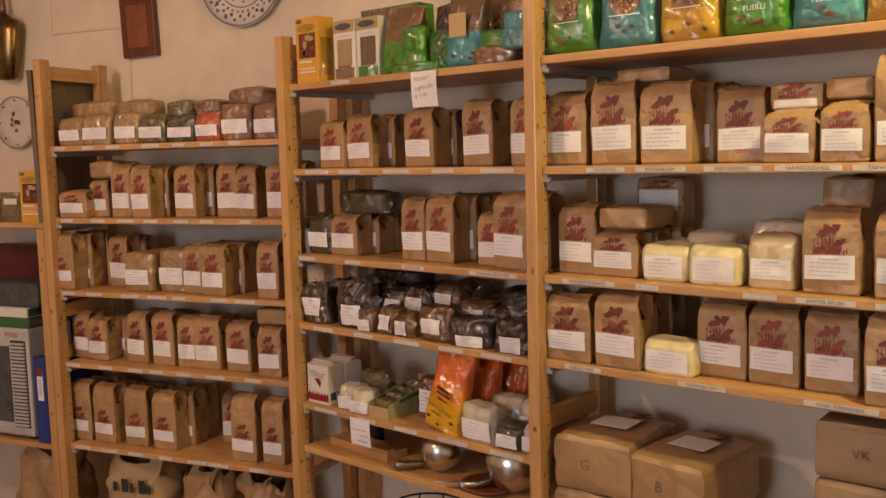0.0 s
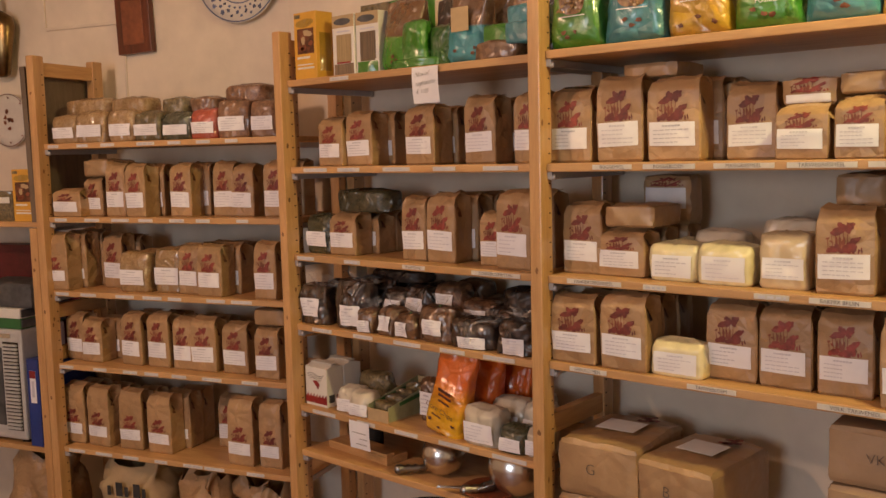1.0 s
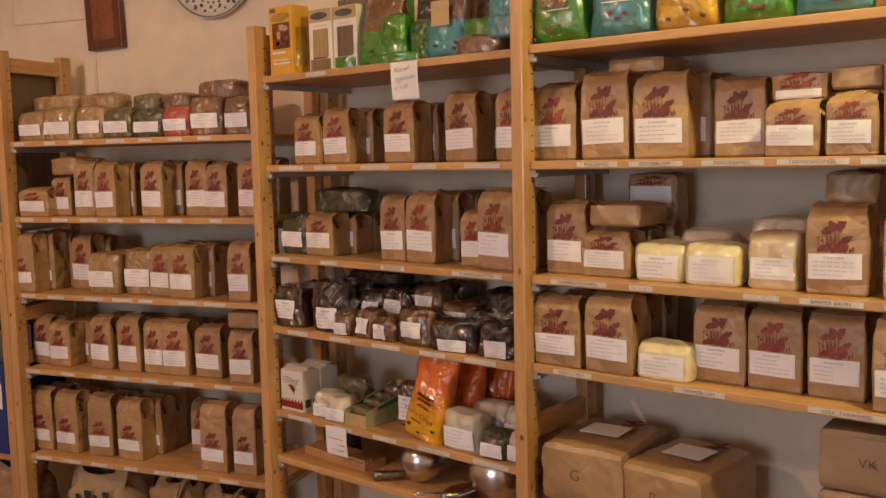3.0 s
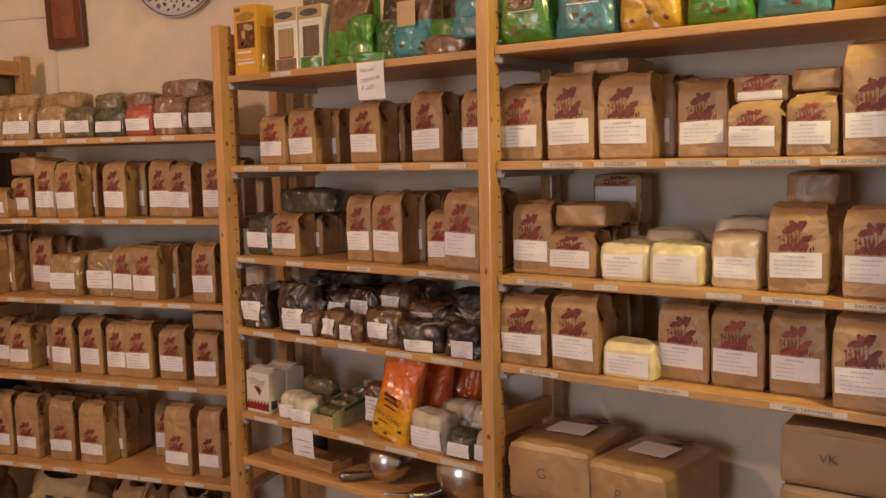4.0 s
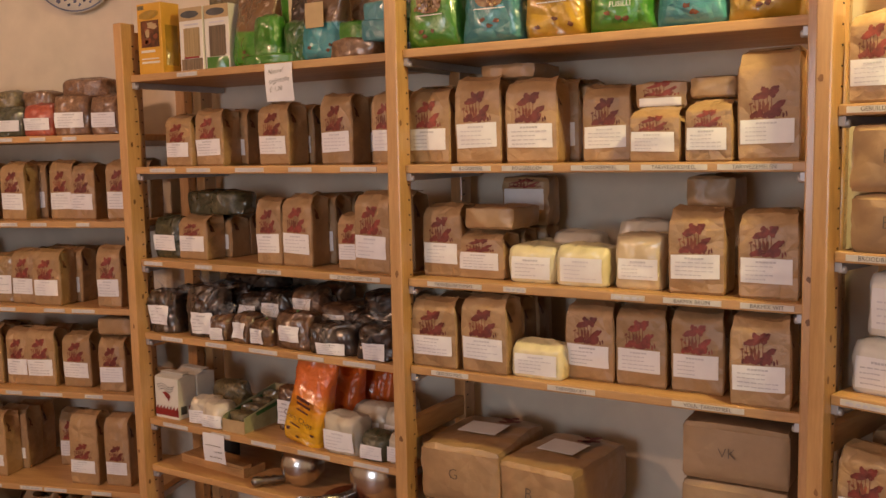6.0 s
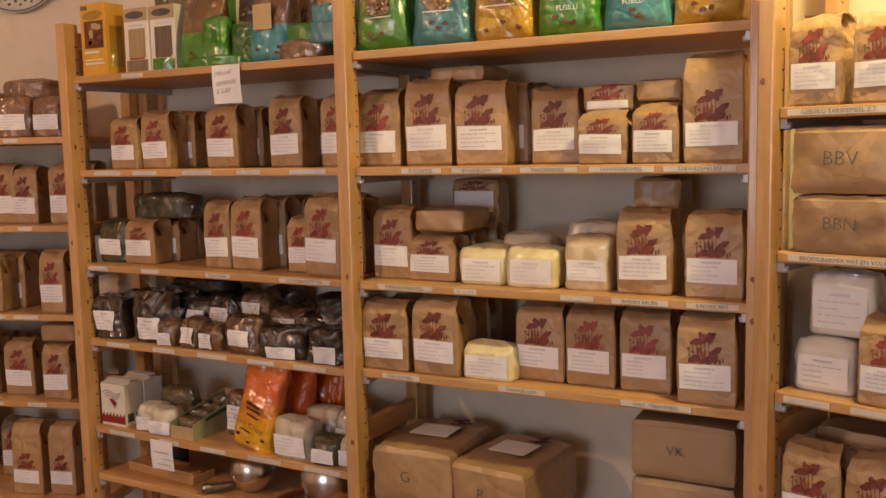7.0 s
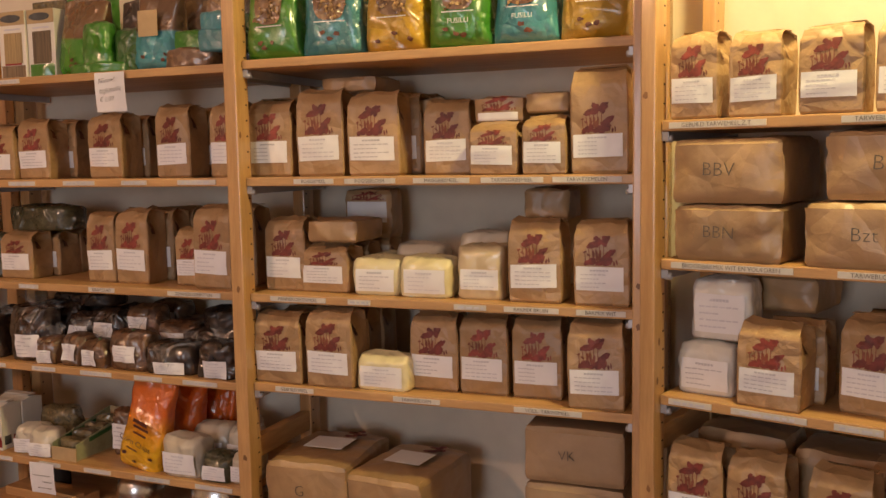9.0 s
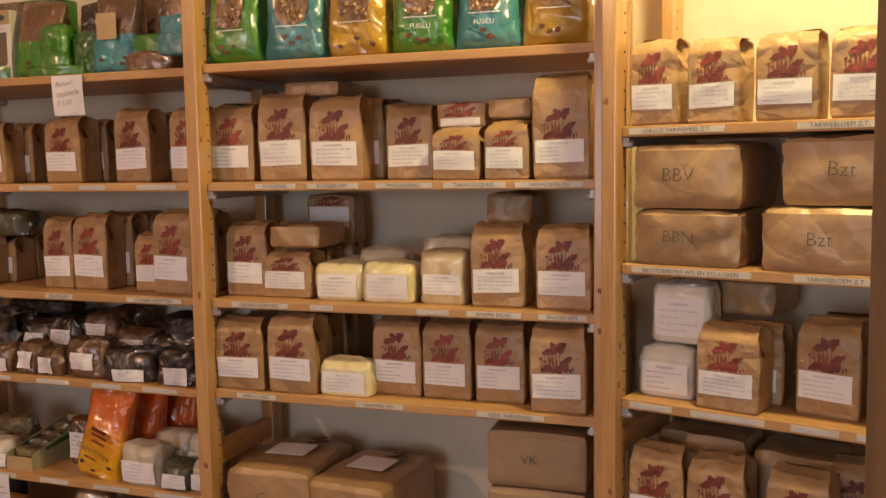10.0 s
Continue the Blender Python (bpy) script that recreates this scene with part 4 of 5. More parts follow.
def fill(u, k, rows):
    global COUNT
    for kind, x, back, w, h, n in rows:
        COUNT += 1
        room = min([q[1] - q[3] / 2 - x - w / 2 for q in rows if q[0] not in ("blk", "lie") and q[1] > x] + [0.03])
        if kind not in ("blk", "lie"):
            h -= 0.003 + 0.05 * max(0.0, 1.46 - SHELF_Z[u][k] - h) / 1.9
        rng = random.Random(COUNT * 13)
        if kind in ("k", "s"):
            if u == "A" and kind == "k" and w > 0.08:
                x, w = x - 0.09 * w, 0.82 * w
            elif u != "A":
                w *= 0.97
            for i in range(n):
                y = back + i * 0.071
                if y + 0.068 > 0.30:
                    break
                put_bag(u, k, x + min(i, 1) * max(0.0, min(0.016, room)) + i * rng.uniform(-0.002, 0.003), y, min(max(w, 0.078), 0.124), h * (1 if i == 0 else rng.uniform(0.93, 1.0)), COUNT + i, rng.uniform(-3, 3))
        elif kind == "blk":
            if u == "D" and x < 0.1:
                clear_bag(u, k, x, back, w, h, "white", COUNT, what="clear plastic bag of white flour with white label", power=8, lab=(0.12, 0.8), lift=n)
            else:
                put_block(u, x, back, SHELF_Z[u][k] + n, w, h, 0.13, COUNT, rz=rng.uniform(-4, 4), front=(0.06, 0.36) if u == "C" and abs(x - 0.538) < 0.01 else None)
        elif kind == "lie":
            mt = ("linseed" if x > 0.6 else "beige" if x < 0.4 else "olive") if u == "A" else "dgreen"
            b = put_block(u, x, back, SHELF_Z[u][k] + n, w, h + 0.012, 0.10, COUNT, power=3.2, label="clear plastic bag of dry food lying on others", material=mt)
        else:
            mt, lb = CLEAR[kind]
            if kind == "wh" and u == "D":
                mt, lb = "white", "clear plastic bag of white flour with white label"
            big = kind in ("wh", "wk")
            for i in range(n):
                clear_bag(u, k, x + 0.006 * i, back + i * 0.075, w, h, mt, COUNT + i, what=lb, power=7 if big else 5.0, lab=(0.12, 0.75) if big and kind == "wh" else (0.2, 0.6))


COUNT = 0
fill("A", 0, ROW_A1)
fill("A", 1, ROW_A2)
fill("A", 2, ROW_A3)
fill("A", 3, ROW_A4)
fill("A", 4, ROW_A5)
fill("B", 1, ROW_B2)
fill("B", 2, ROW_B3)
fill("C", 1, ROW_C2)
fill("C", 2, ROW_C3)
fill("C", 3, ROW_C4)
fill("D", 0, ROW_D1)
fill("D", 2, ROW_D3)
for x, b in ((0.059, 0.01), (0.165, 0.01), (0.294, 0.01), (0.36, 0.11), (0.46, 0.02), (0.57, 0.02)):
    COUNT += 1
    put_bag("D", 3, x, b, 0.097, 0.15, COUNT)
put_bag("C", 2, 0.179, 0.2, 0.11, 0.1, 7)
put_block("C", 0.179, 0.2, SHELF_Z["C"][2] + 0.102, 0.112, 0.108, 0.068, 47, label="brown paper flour bag lying on another bag", front=(0.32, 0.74))
put_block("D", 0.10, 0.115, SHELF_Z["D"][3] + 0.0, 0.16, 0.165, 0.12, 48)
put_block("D", 0.26, 0.115, SHELF_Z["D"][3] + 0.0, 0.14, 0.155, 0.12, 49)
clear_bag("C", 2, 0.475, 0.125, 0.11, 0.118, "film", 53, 0.07, False, "clear plastic bag of pale flour standing behind others", power=5)
clear_bag("C", 2, 0.33, 0.12, 0.11, 0.092, "film", 54, 0.07, False, "clear plastic bag of pale flour standing behind others", power=5)
clear_bag("C", 1, 0.352, 0.14, 0.075, 0.15, "tan", 56, 0.07, True, "clear plastic bag of pale brown flour standing behind others", power=6, lab=(0.2, 0.5))
# big parcels
zc = SHELF_Z["C"][4]
put_block("C", 0.113, 0.0, zc + 0.128, 0.19, 0.126, 0.24, 31, "G", 2, "large brown paper sack marked with a letter", strip=True)
put_block("C", 0.113, 0.0, zc, 0.19, 0.128, 0.24, 32, "", 0, "large brown paper sack lying flat")
put_block("C", 0.305, 0.0, zc + 0.118, 0.178, 0.122, 0.24, 33, "B", -6, "large brown paper sack marked with a letter", strip=True)
put_block("C", 0.305, 0.0, zc, 0.178, 0.118, 0.24, 34, "", 0, "large brown paper sack lying flat")
put_block("C", 0.681, 0.03, zc + 0.26, 0.195, 0.112, 0.2, 35, "VK", 0, "brown paper parcel marked with letters", material="kraft_box")
put_block("C", 0.681, 0.03, zc + 0.13, 0.195, 0.13, 0.2, 36, "", 0, "brown paper parcel lying flat", material="kraft_box")
put_block("C", 0.681, 0.03, zc, 0.195, 0.13, 0.2, 37, "", 0, "brown paper parcel lying flat", material="kraft_box")
zd = SHELF_Z["D"][1]
put_block("D", 0.112, 0.0, zd, 0.178, 0.095, 0.2, 41, "BBN", 0, "large brown paper parcel marked with letters")
put_block("D", 0.111, 0.0, zd + 0.095, 0.182, 0.107, 0.2, 42, "BBV", 0, "large brown paper parcel marked with letters")
put_block("D", 0.333, 0.0, zd, 0.2, 0.102, 0.2, 43, "Bzt", 0, "large brown paper parcel marked with letters")
put_block("D", 0.36, 0.01, zd + 0.102, 0.2, 0.108, 0.2, 44, "Bzt", 0, "large brown paper parcel marked with letters")


# ---- packs on the top shelves ----
def foil_bag(u, k, x, back, w, h, colour, seed, d=0.075, text="", window=(0.34, 0.95), rz=0.0, ry=0.0, what="", lift=0.0):
    """A glossy foil food bag with a clear window on its contents."""
    m = at(u, x, back, SHELF_Z[u][k] + lift) @ pose(0, d / 2, 0, 0, ry, rz)
    ob = thing("foil_bag", what, "food bag", m, "foil food bags")

    def prof(t):
        if t < 0.12:
            return 1.03 - 0.04 * t / 0.12, 0.62 + 0.38 * math.sin(t / 0.12 * math.pi / 2)
        q = (t - 0.12) / 0.88
        return 0.99 - 0.07 * math.sin(q * math.pi), 1.0 - 0.9 * max(0, q - 0.35) ** 1.5 * 1.5

    amp = 0.0042
    part("bag_body", soft_bag(w, d, h, seed, amp, 4.0, 20, 40, prof), M[colour], ob, smooth=True)
    f = lambda xx, zz: front_y(xx, zz, w, d, h, seed, amp, prof)
    if window:
        bm = bmesh.new()
        n = 20
        zc, zr = h * (window[0] + window[1]) / 2, h * (window[1] - window[0]) / 2
        rings = []
        for s in (0.0, 0.5, 1.0):
            rings.append([bm.verts.new((px, f(px, pz) - 0.0022, pz)) for px, pz in ((s * w * 0.26 * abs(math.cos(a)) ** 0.55 * math.copysign(1, math.cos(a)), zc + s * zr * abs(math.sin(a)) ** 0.55 * math.copysign(1, math.sin(a))) for a in (2 * math.pi * (i + 0.5) / n for i in range(n)))])
        for a, b in zip(rings, rings[1:]):
            for i in range(n):
                bm.faces.new((a[i], a[(i + 1) % n], b[(i + 1) % n], b[i]))
        bmesh.ops.remove_doubles(bm, verts=bm.verts, dist=1e-5)
        pane = part("clear_window", bm, M["pasta"], ob, "clear window showing brown pasta", smooth=True)
        rng = random.Random(seed + 500)
        bm = bmesh.new()
        for i in range(26):
            # a spiral of pasta: a twisted flat strand
            px, pz, a = w * rng.uniform(-0.2, 0.2), zc + zr * rng.uniform(-0.88, 0.88), rng.uniform(0, math.pi)
            rows = []
            for k in range(9):
                u = (k / 8 - 0.5) * 0.026
                tw = k * 0.9 + i
                x, z = px + u * math.cos(a), pz + u * math.sin(a)
                ox, oz = -0.0035 * math.sin(a) * math.cos(tw), 0.0035 * math.cos(a) * math.cos(tw)
                yy = min(f(x, z) - 0.0026, f(x, z) - 0.004 + 0.002 * math.sin(tw))
                rows.append((bm.verts.new((x + ox, yy - 0.0012 * math.sin(tw), z + oz)), bm.verts.new((x - ox, yy + 0.0012 * math.sin(tw), z - oz))))
            for q, r in zip(rows, rows[1:]):
                bm.faces.new((q[0], q[1], r[1], r[0]))
        tagged(part("pasta", bm, M["spiral"], pane, smooth=True), kind="stuff")
        bm = bmesh.new()
        for i in range(8):
            xa, xb = w * 0.5 * (i / 8 - 0.5), w * 0.5 * ((i + 0.92) / 8 - 0.5)
            zz = h * window[0] - 0.004
            bm.faces.new([bm.verts.new((x, f(x, z) - 0.0024, z)) for x, z in ((xa, zz), (xb, zz), (xb, zz + 0.002), (xa, zz + 0.002))])
        part("window_edge", bm, M["label"], ob)
    if text:
        lettering(text, w * 0.105, M["label"], ob, pose(0, min(f(-w * 0.2, h * 0.25), f(0, h * 0.25), f(w * 0.2, h * 0.25)) - 0.003, h * 0.24) @ FACE)
    rng = random.Random(seed)
    for i in range(3):
        bm = bmesh.new()
        blob(bm, rng.uniform(-0.36, 0.36) * w, h * rng.uniform(0.08, 0.22), w * 0.05, f, 0.0025, rng)
        part("printed_spot", bm, M["picture"], ob)
    return ob


NAMES = {"green": "green foil bag of spiral pasta with clear window", "teal": "turquoise foil bag of pasta with clear window", "yellow": "yellow foil bag of pasta with clear window"}
for i, (x, w, c, tx) in enumerate(((0.064, 0.126, "green", ""), (0.201, 0.135, "teal", ""), (0.336, 0.128, "yellow", ""), (0.470, 0.128, "green", "FUSILLI"), (0.598, 0.124, "teal", "FUSILLI"), (0.724, 0.124, "yellow", ""))):
    foil_bag("C", 0, x, 0.008, w, 0.2, c, 60 + i, text=tx, rz=(-2, 3, -1, 2, -3, 1)[i], what=NAMES[c])
    foil_bag("C", 0, x + 0.008, 0.115, w * 0.98, 0.19, c, 70 + i, rz=(3, -2, 1, -3, 2, 0)[i], what=NAMES[c], window=None)


def carton_box(u, k, x, back, w, d, h, material, label, seed=0, rz=0.0, lift=0.0):
    ob = thing("carton", label, "carton", at(u, x, back, SHELF_Z[u][k] + lift, rz), "food cartons")
    part("box", boxed(-w / 2, w / 2, 0, d, 0, h, 0.0015), M[material], ob)
    return ob


def front_panel(ob, name, x0, x1, z0, z1, material, y=-0.0008):
    return part(name, boxed(x0, x1, y, y + 0.0006, z0, z1), M[material], ob)


def picture_carton(u, k, x, back, w, d, h, rz=0.0):
    """A yellow card box: emblem above, brown picture, two pale bars of print."""
    ob = carton_box(u, k, x, back, w, d, h, "ybox", "orange-yellow food carton with brown picture", rz=rz)
    a = w / 0.088
    c = h / 0.175
    front_panel(ob, "picture", -0.031 * a, 0.035 * a, 0.066 * c, 0.132 * c, "picture")
    bm = bmesh.new()
    rng = random.Random(8)
    for q in range(6):
        petal(bm, rng.uniform(-0.02, 0.025) * a, rng.uniform(0.075, 0.11) * c, 0.009 * a, 0.006 * c, rng.uniform(0, 90), lambda p, r: 0.0, 0.0012, rng)
    part("picture_shapes", bm, M["terracotta"], ob)
    bm = bmesh.new()
    petal(bm, 0.012 * a, 0.118 * c, 0.018 * a, 0.008 * c, -8, lambda p, r: 0.0, 0.0014, rng)
    petal(bm, -0.006 * a, 0.1 * c, 0.008 * a, 0.012 * c, 0, lambda p, r: 0.0, 0.0014, rng)
    part("picture_highlight", bm, M["card"], ob)
    front_panel(ob, "print_bar", -0.033 * a, 0.018 * a, 0.053 * c, 0.059 * c, "carton")
    front_panel(ob, "print_bar", -0.033 * a, 0.034 * a, 0.026 * c, 0.031 * c, "carton")
    front_panel(ob, "print_bar", -0.033 * a, 0.03 * a, 0.036 * c, 0.039 * c, "carton")
    bm = bmesh.new()
    petal(bm, 0, 0.146 * c, 0.036 * a, 0.011 * c, 4, lambda p, r: 0.0, 0.0006, rng, 18, 0.06)
    part("yellow_emblem", bm, M["yellow"], ob)
    front_panel(ob, "green_corner", -0.04 * a, -0.018 * a, 0.16 * c, 0.17 * c, "olive")
    part("side_print", boxed(w / 2, w / 2 + 0.0006, d * 0.2, d * 0.85, 0.02 * c, 0.12 * c), M["yellow"], ob)
    return ob


picture_carton("B", 0, 0.075, 0.006, 0.088, 0.06, 0.175)
for x, b, c in ((0.196, 0.032, "spaghetti"), (0.281, 0.036, "strands")):
    pb = carton_box("B", 0, x, b, 0.082, 0.05, 0.156, "carton", "white pasta carton with clear window and green foot")
    front_panel(pb, "window_panel", -0.026, 0.03, 0.036, 0.106, c)
    front_panel(pb, "top_print", -0.0405, 0.0405, 0.124, 0.1555, "card")
    bm = bmesh.new()
    petal(bm, -0.002, 0.139, 0.032, 0.009, 0, lambda p, q: 0.0, 0.0014, random.Random(4), 20, 0.03)
    part("emblem", bm, M["grey"], pb)
    front_panel(pb, "print_bar", -0.024, 0.026, 0.112, 0.116, "ink")
    front_panel(pb, "red_print", -0.026, 0.026, 0.032, 0.036, "redbox" if c == "spaghetti" else "olive")
    front_panel(pb, "foot_print", -0.036, 0.037, 0.004, 0.031, "strands" if c == "spaghetti" else "green")
for x, mt in ((0.225, "olive"), (0.335, "green")):
    pb = carton_box("B", 0, x, 0.12, 0.105, 0.06, 0.19, mt, "dark printed pasta carton standing behind others")
    front_panel(pb, "price_label", -0.02, 0.02, 0.16, 0.172, "label")
foil_bag("B", 0, 0.385, 0.03, 0.125, 0.165, "pasta_green", 81, what="clear bag of brown pasta with green lower part", window=None, ry=4)
clear_bag("B", 0, 0.455, 0.012, 0.074, 0.106, "green", 82, 0.05, False, "bright green foil bag leaning on others", power=3.2, amp=0.003)
clear_bag("B", 0, 0.53, 0.03, 0.075, 0.088, "green_dull", 88, 0.05, False, "bright green foil bag leaning on others", power=3.2, amp=0.003)
foil_bag("B", 0, 0.515, 0.085, 0.12, 0.165, "dark", 83, what="dark clear bag of pasta", window=None)
clear_bag("B", 0, 0.52, 0.165, 0.14, 0.185, "green", 84, 0.07, False, "green foil bag standing behind others", power=4, amp=0.005)
tp = foil_bag("B", 0, 0.612, 0.02, 0.115, 0.17, "pasta_teal", 85, what="clear bag of brown pasta with turquoise lower part", window=None)
part("card_panel", boxed(-0.03, 0.022, -0.0445, -0.0435, 0.07, 0.125, 0.0004, 1), M["card"], tp)
foil_bag("B", 0, 0.66, 0.11, 0.15, 0.235, "pasta", 86, what="large clear bag of brown pasta with dark label", window=None)
foil_bag("B", 0, 0.755, 0.11, 0.12, 0.17, "dark", 87, what="dark clear bag of pasta", window=None)
zb = SHELF_Z["B"][0]
for x, b, z, w, h, c, s in ((0.70, 0.012, 0.0, 0.13, 0.045, "pasta", 91), (0.69, 0.03, 0.038, 0.1, 0.045, "green", 92), (0.775, 0.01, 0.03, 0.1, 0.05, "teal", 93), (0.775, 0.02, 0.072, 0.1, 0.045, "teal", 94), (0.45, 0.006, 0.0, 0.16, 0.028, "green", 95)):
    put_block("B", x, b, zb + z, w, h, 0.09, s, label="foil pasta bag lying flat on the shelf", material=c, power=3.0)


def paper_note(u, x, y, z, w, h, lines=(), rz=0.0, seed=1):
    """A slip of paper hung from the board's edge: lines of slanted handwriting, or unreadable strokes."""
    ob = thing("price_note", "white handwritten paper price note hanging from the shelf edge", "note", at(u, x, y, z) @ pose(0, 0, 0, 3, 0, rz))
    part("paper", front_sheet(-w / 2, w / 2, -h, 0, lambda a, b: 0.002 * math.sin(b * 40) + 0.001 * math.cos(a * 60), 0.0), M["label"], ob, smooth=True)
    for text, px, pz, size in lines:
        lettering(text, size, M["black"], ob, pose(px * w, -0.0034, -pz * h) @ pose(0, 0, 0, 0, -5, 0) @ FACE, "handwriting")
    rng = random.Random(seed)
    for pz, a, b in () if lines else ((0.42, -0.36, 0.3), (0.62, 0.0, 0.3), (0.82, -0.2, 0.36)):
        bm = bmesh.new()
        px = a * w
        while px < b * w:
            l = rng.uniform(0.003, 0.008)
            bm.faces.new([bm.verts.new((px + q, -0.0034, -pz * h + r)) for q, r in ((0, 0), (l, 0.0006), (l + 0.001, 0.0026), (0.001, 0.002))])
            px += l + 0.002
        tagged(part("stroke_row", bm, M["marker"], ob), kind="stuff")
    return ob


paper_note("B", 0.514, -0.006, SHELF_Z["B"][0] - 0.003, 0.083, 0.085, (("Nieuw!", -0.1, 0.2, 0.016), ("tagliatelle", 0.0, 0.44, 0.0165), ("\u20ac 1,00", -0.14, 0.68, 0.015)), seed=2)
paper_note("B", 0.247, -0.006, SHELF_Z["B"][4] - 0.006, 0.076, 0.076, seed=5)

# ---- dried fruit and nuts ----
def film_collar(r0, r1, height, seed, n=22):
    """The loose, pleated mouth of a clear bag."""
    rng = random.Random(seed)
    bm = bmesh.new()
    rings = []
    for t in (0.0, 0.5, 1.0):
        ring = []
        for i in range(n):
            a = 2 * math.pi * i / n
            r = r0 + (r1 - r0) * t + (0.25 * r1 * t if i % 2 else -0.2 * r1 * t) * rng.uniform(0.5, 1.2)
            ring.append(bm.verts.new((r * math.cos(a), 0.6 * r * math.sin(a), height * t + rng.uniform(-0.2, 0.2) * height * t)))
        rings.append(ring)
    for a, b in zip(rings, rings[1:]):
        for i in range(n):
            bm.faces.new((a[i], a[(i + 1) % n], b[(i + 1) % n], b[i]))
    return bm


FRUIT = "clear plastic bag of dark dried fruit with white label"
NUT = "small clear bag of brown nuts tied at the top"
for x, b, w, h, mt, lb, wh, n in ((0.045, 0.012, 0.115, 0.105, "dark", (0.22, 0.7), FRUIT, 2), (0.19, 0.02, 0.115, 0.125, "dark", (0.08, 0.52), FRUIT, 3), (0.262, 0.008, 0.07, 0.055, "nuts", (0.05, 0.62), NUT, 1), (0.338, 0.012, 0.075, 0.066, "nuts", (0.2, 0.78), NUT, 1), (0.402, 0.008, 0.072, 0.056, "nuts", (0.1, 0.75), NUT, 1), (0.5, 0.012, 0.115, 0.082, "nuts", (0.25, 0.7), NUT, 1), (0.62, 0.008, 0.13, 0.066, "dark", (-0.0, 0.45), FRUIT, 1), (0.745, 0.008, 0.1, 0.075, "dark", (0.03, 0.55), FRUIT, 1), (0.36, 0.1, 0.1, 0.11, "dark", (0.4, 0.8), FRUIT, 2), (0.46, 0.11, 0.1, 0.125, "nuts", (0.5, 0.85), NUT, 2), (0.56, 0.1, 0.11, 0.09, "nuts", (0.5, 0.85), NUT, 2), (0.66, 0.09, 0.13, 0.08, "dark", (0.5, 0.8), FRUIT, 2), (0.29, 0.09, 0.1, 0.1, "dark", (0.4, 0.8), FRUIT, 2), (0.77, 0.09, 0.1, 0.09, "dark", (0.5, 0.8), FRUIT, 2)):
    for i in range(n):
        COUNT += 1
        cb = clear_bag("B", 3, x + 0.004 * i, b + 0.082 * i, w, h, mt, COUNT, 0.078, True, wh, lab=lb if lb[0] > 0.02 else (0.04, 0.45), power=2.8, rz=random.Random(COUNT).uniform(-10, 10), amp=0.009, half=0.29)
        if "tied" in wh and i == 0 and b < 0.05:
            part("gathered_neck", film_collar(0.006, 0.026, 0.034, COUNT), M["clear"], cb, at=pose(0, 0, h), smooth=False)
            part("green_tie", lathe([(0.0065, h + 0.002), (0.008, h + 0.005), (0.0065, h + 0.008)], 12), M["green"], cb, smooth=True)
        elif i == 0 and b < 0.05:
            part("gathered_neck", film_collar(0.02, w * 0.42, 0.024, COUNT), M["clear"], cb, at=pose(w * 0.12, 0, h - 0.003, 0, 18, 0), smooth=False)
zb = SHELF_Z["B"][3]
put_block("B", 0.68, 0.12, zb + 0.085, 0.11, 0.05, 0.1, 97, label="clear bag of dark dried fruit lying on top", material="dark", power=3.2)
put_block("B", 0.24, 0.14, zb + 0.118, 0.2, 0.035, 0.1, 98, label="clear bag of dark dried fruit lying on top", material="dark", power=3.2)

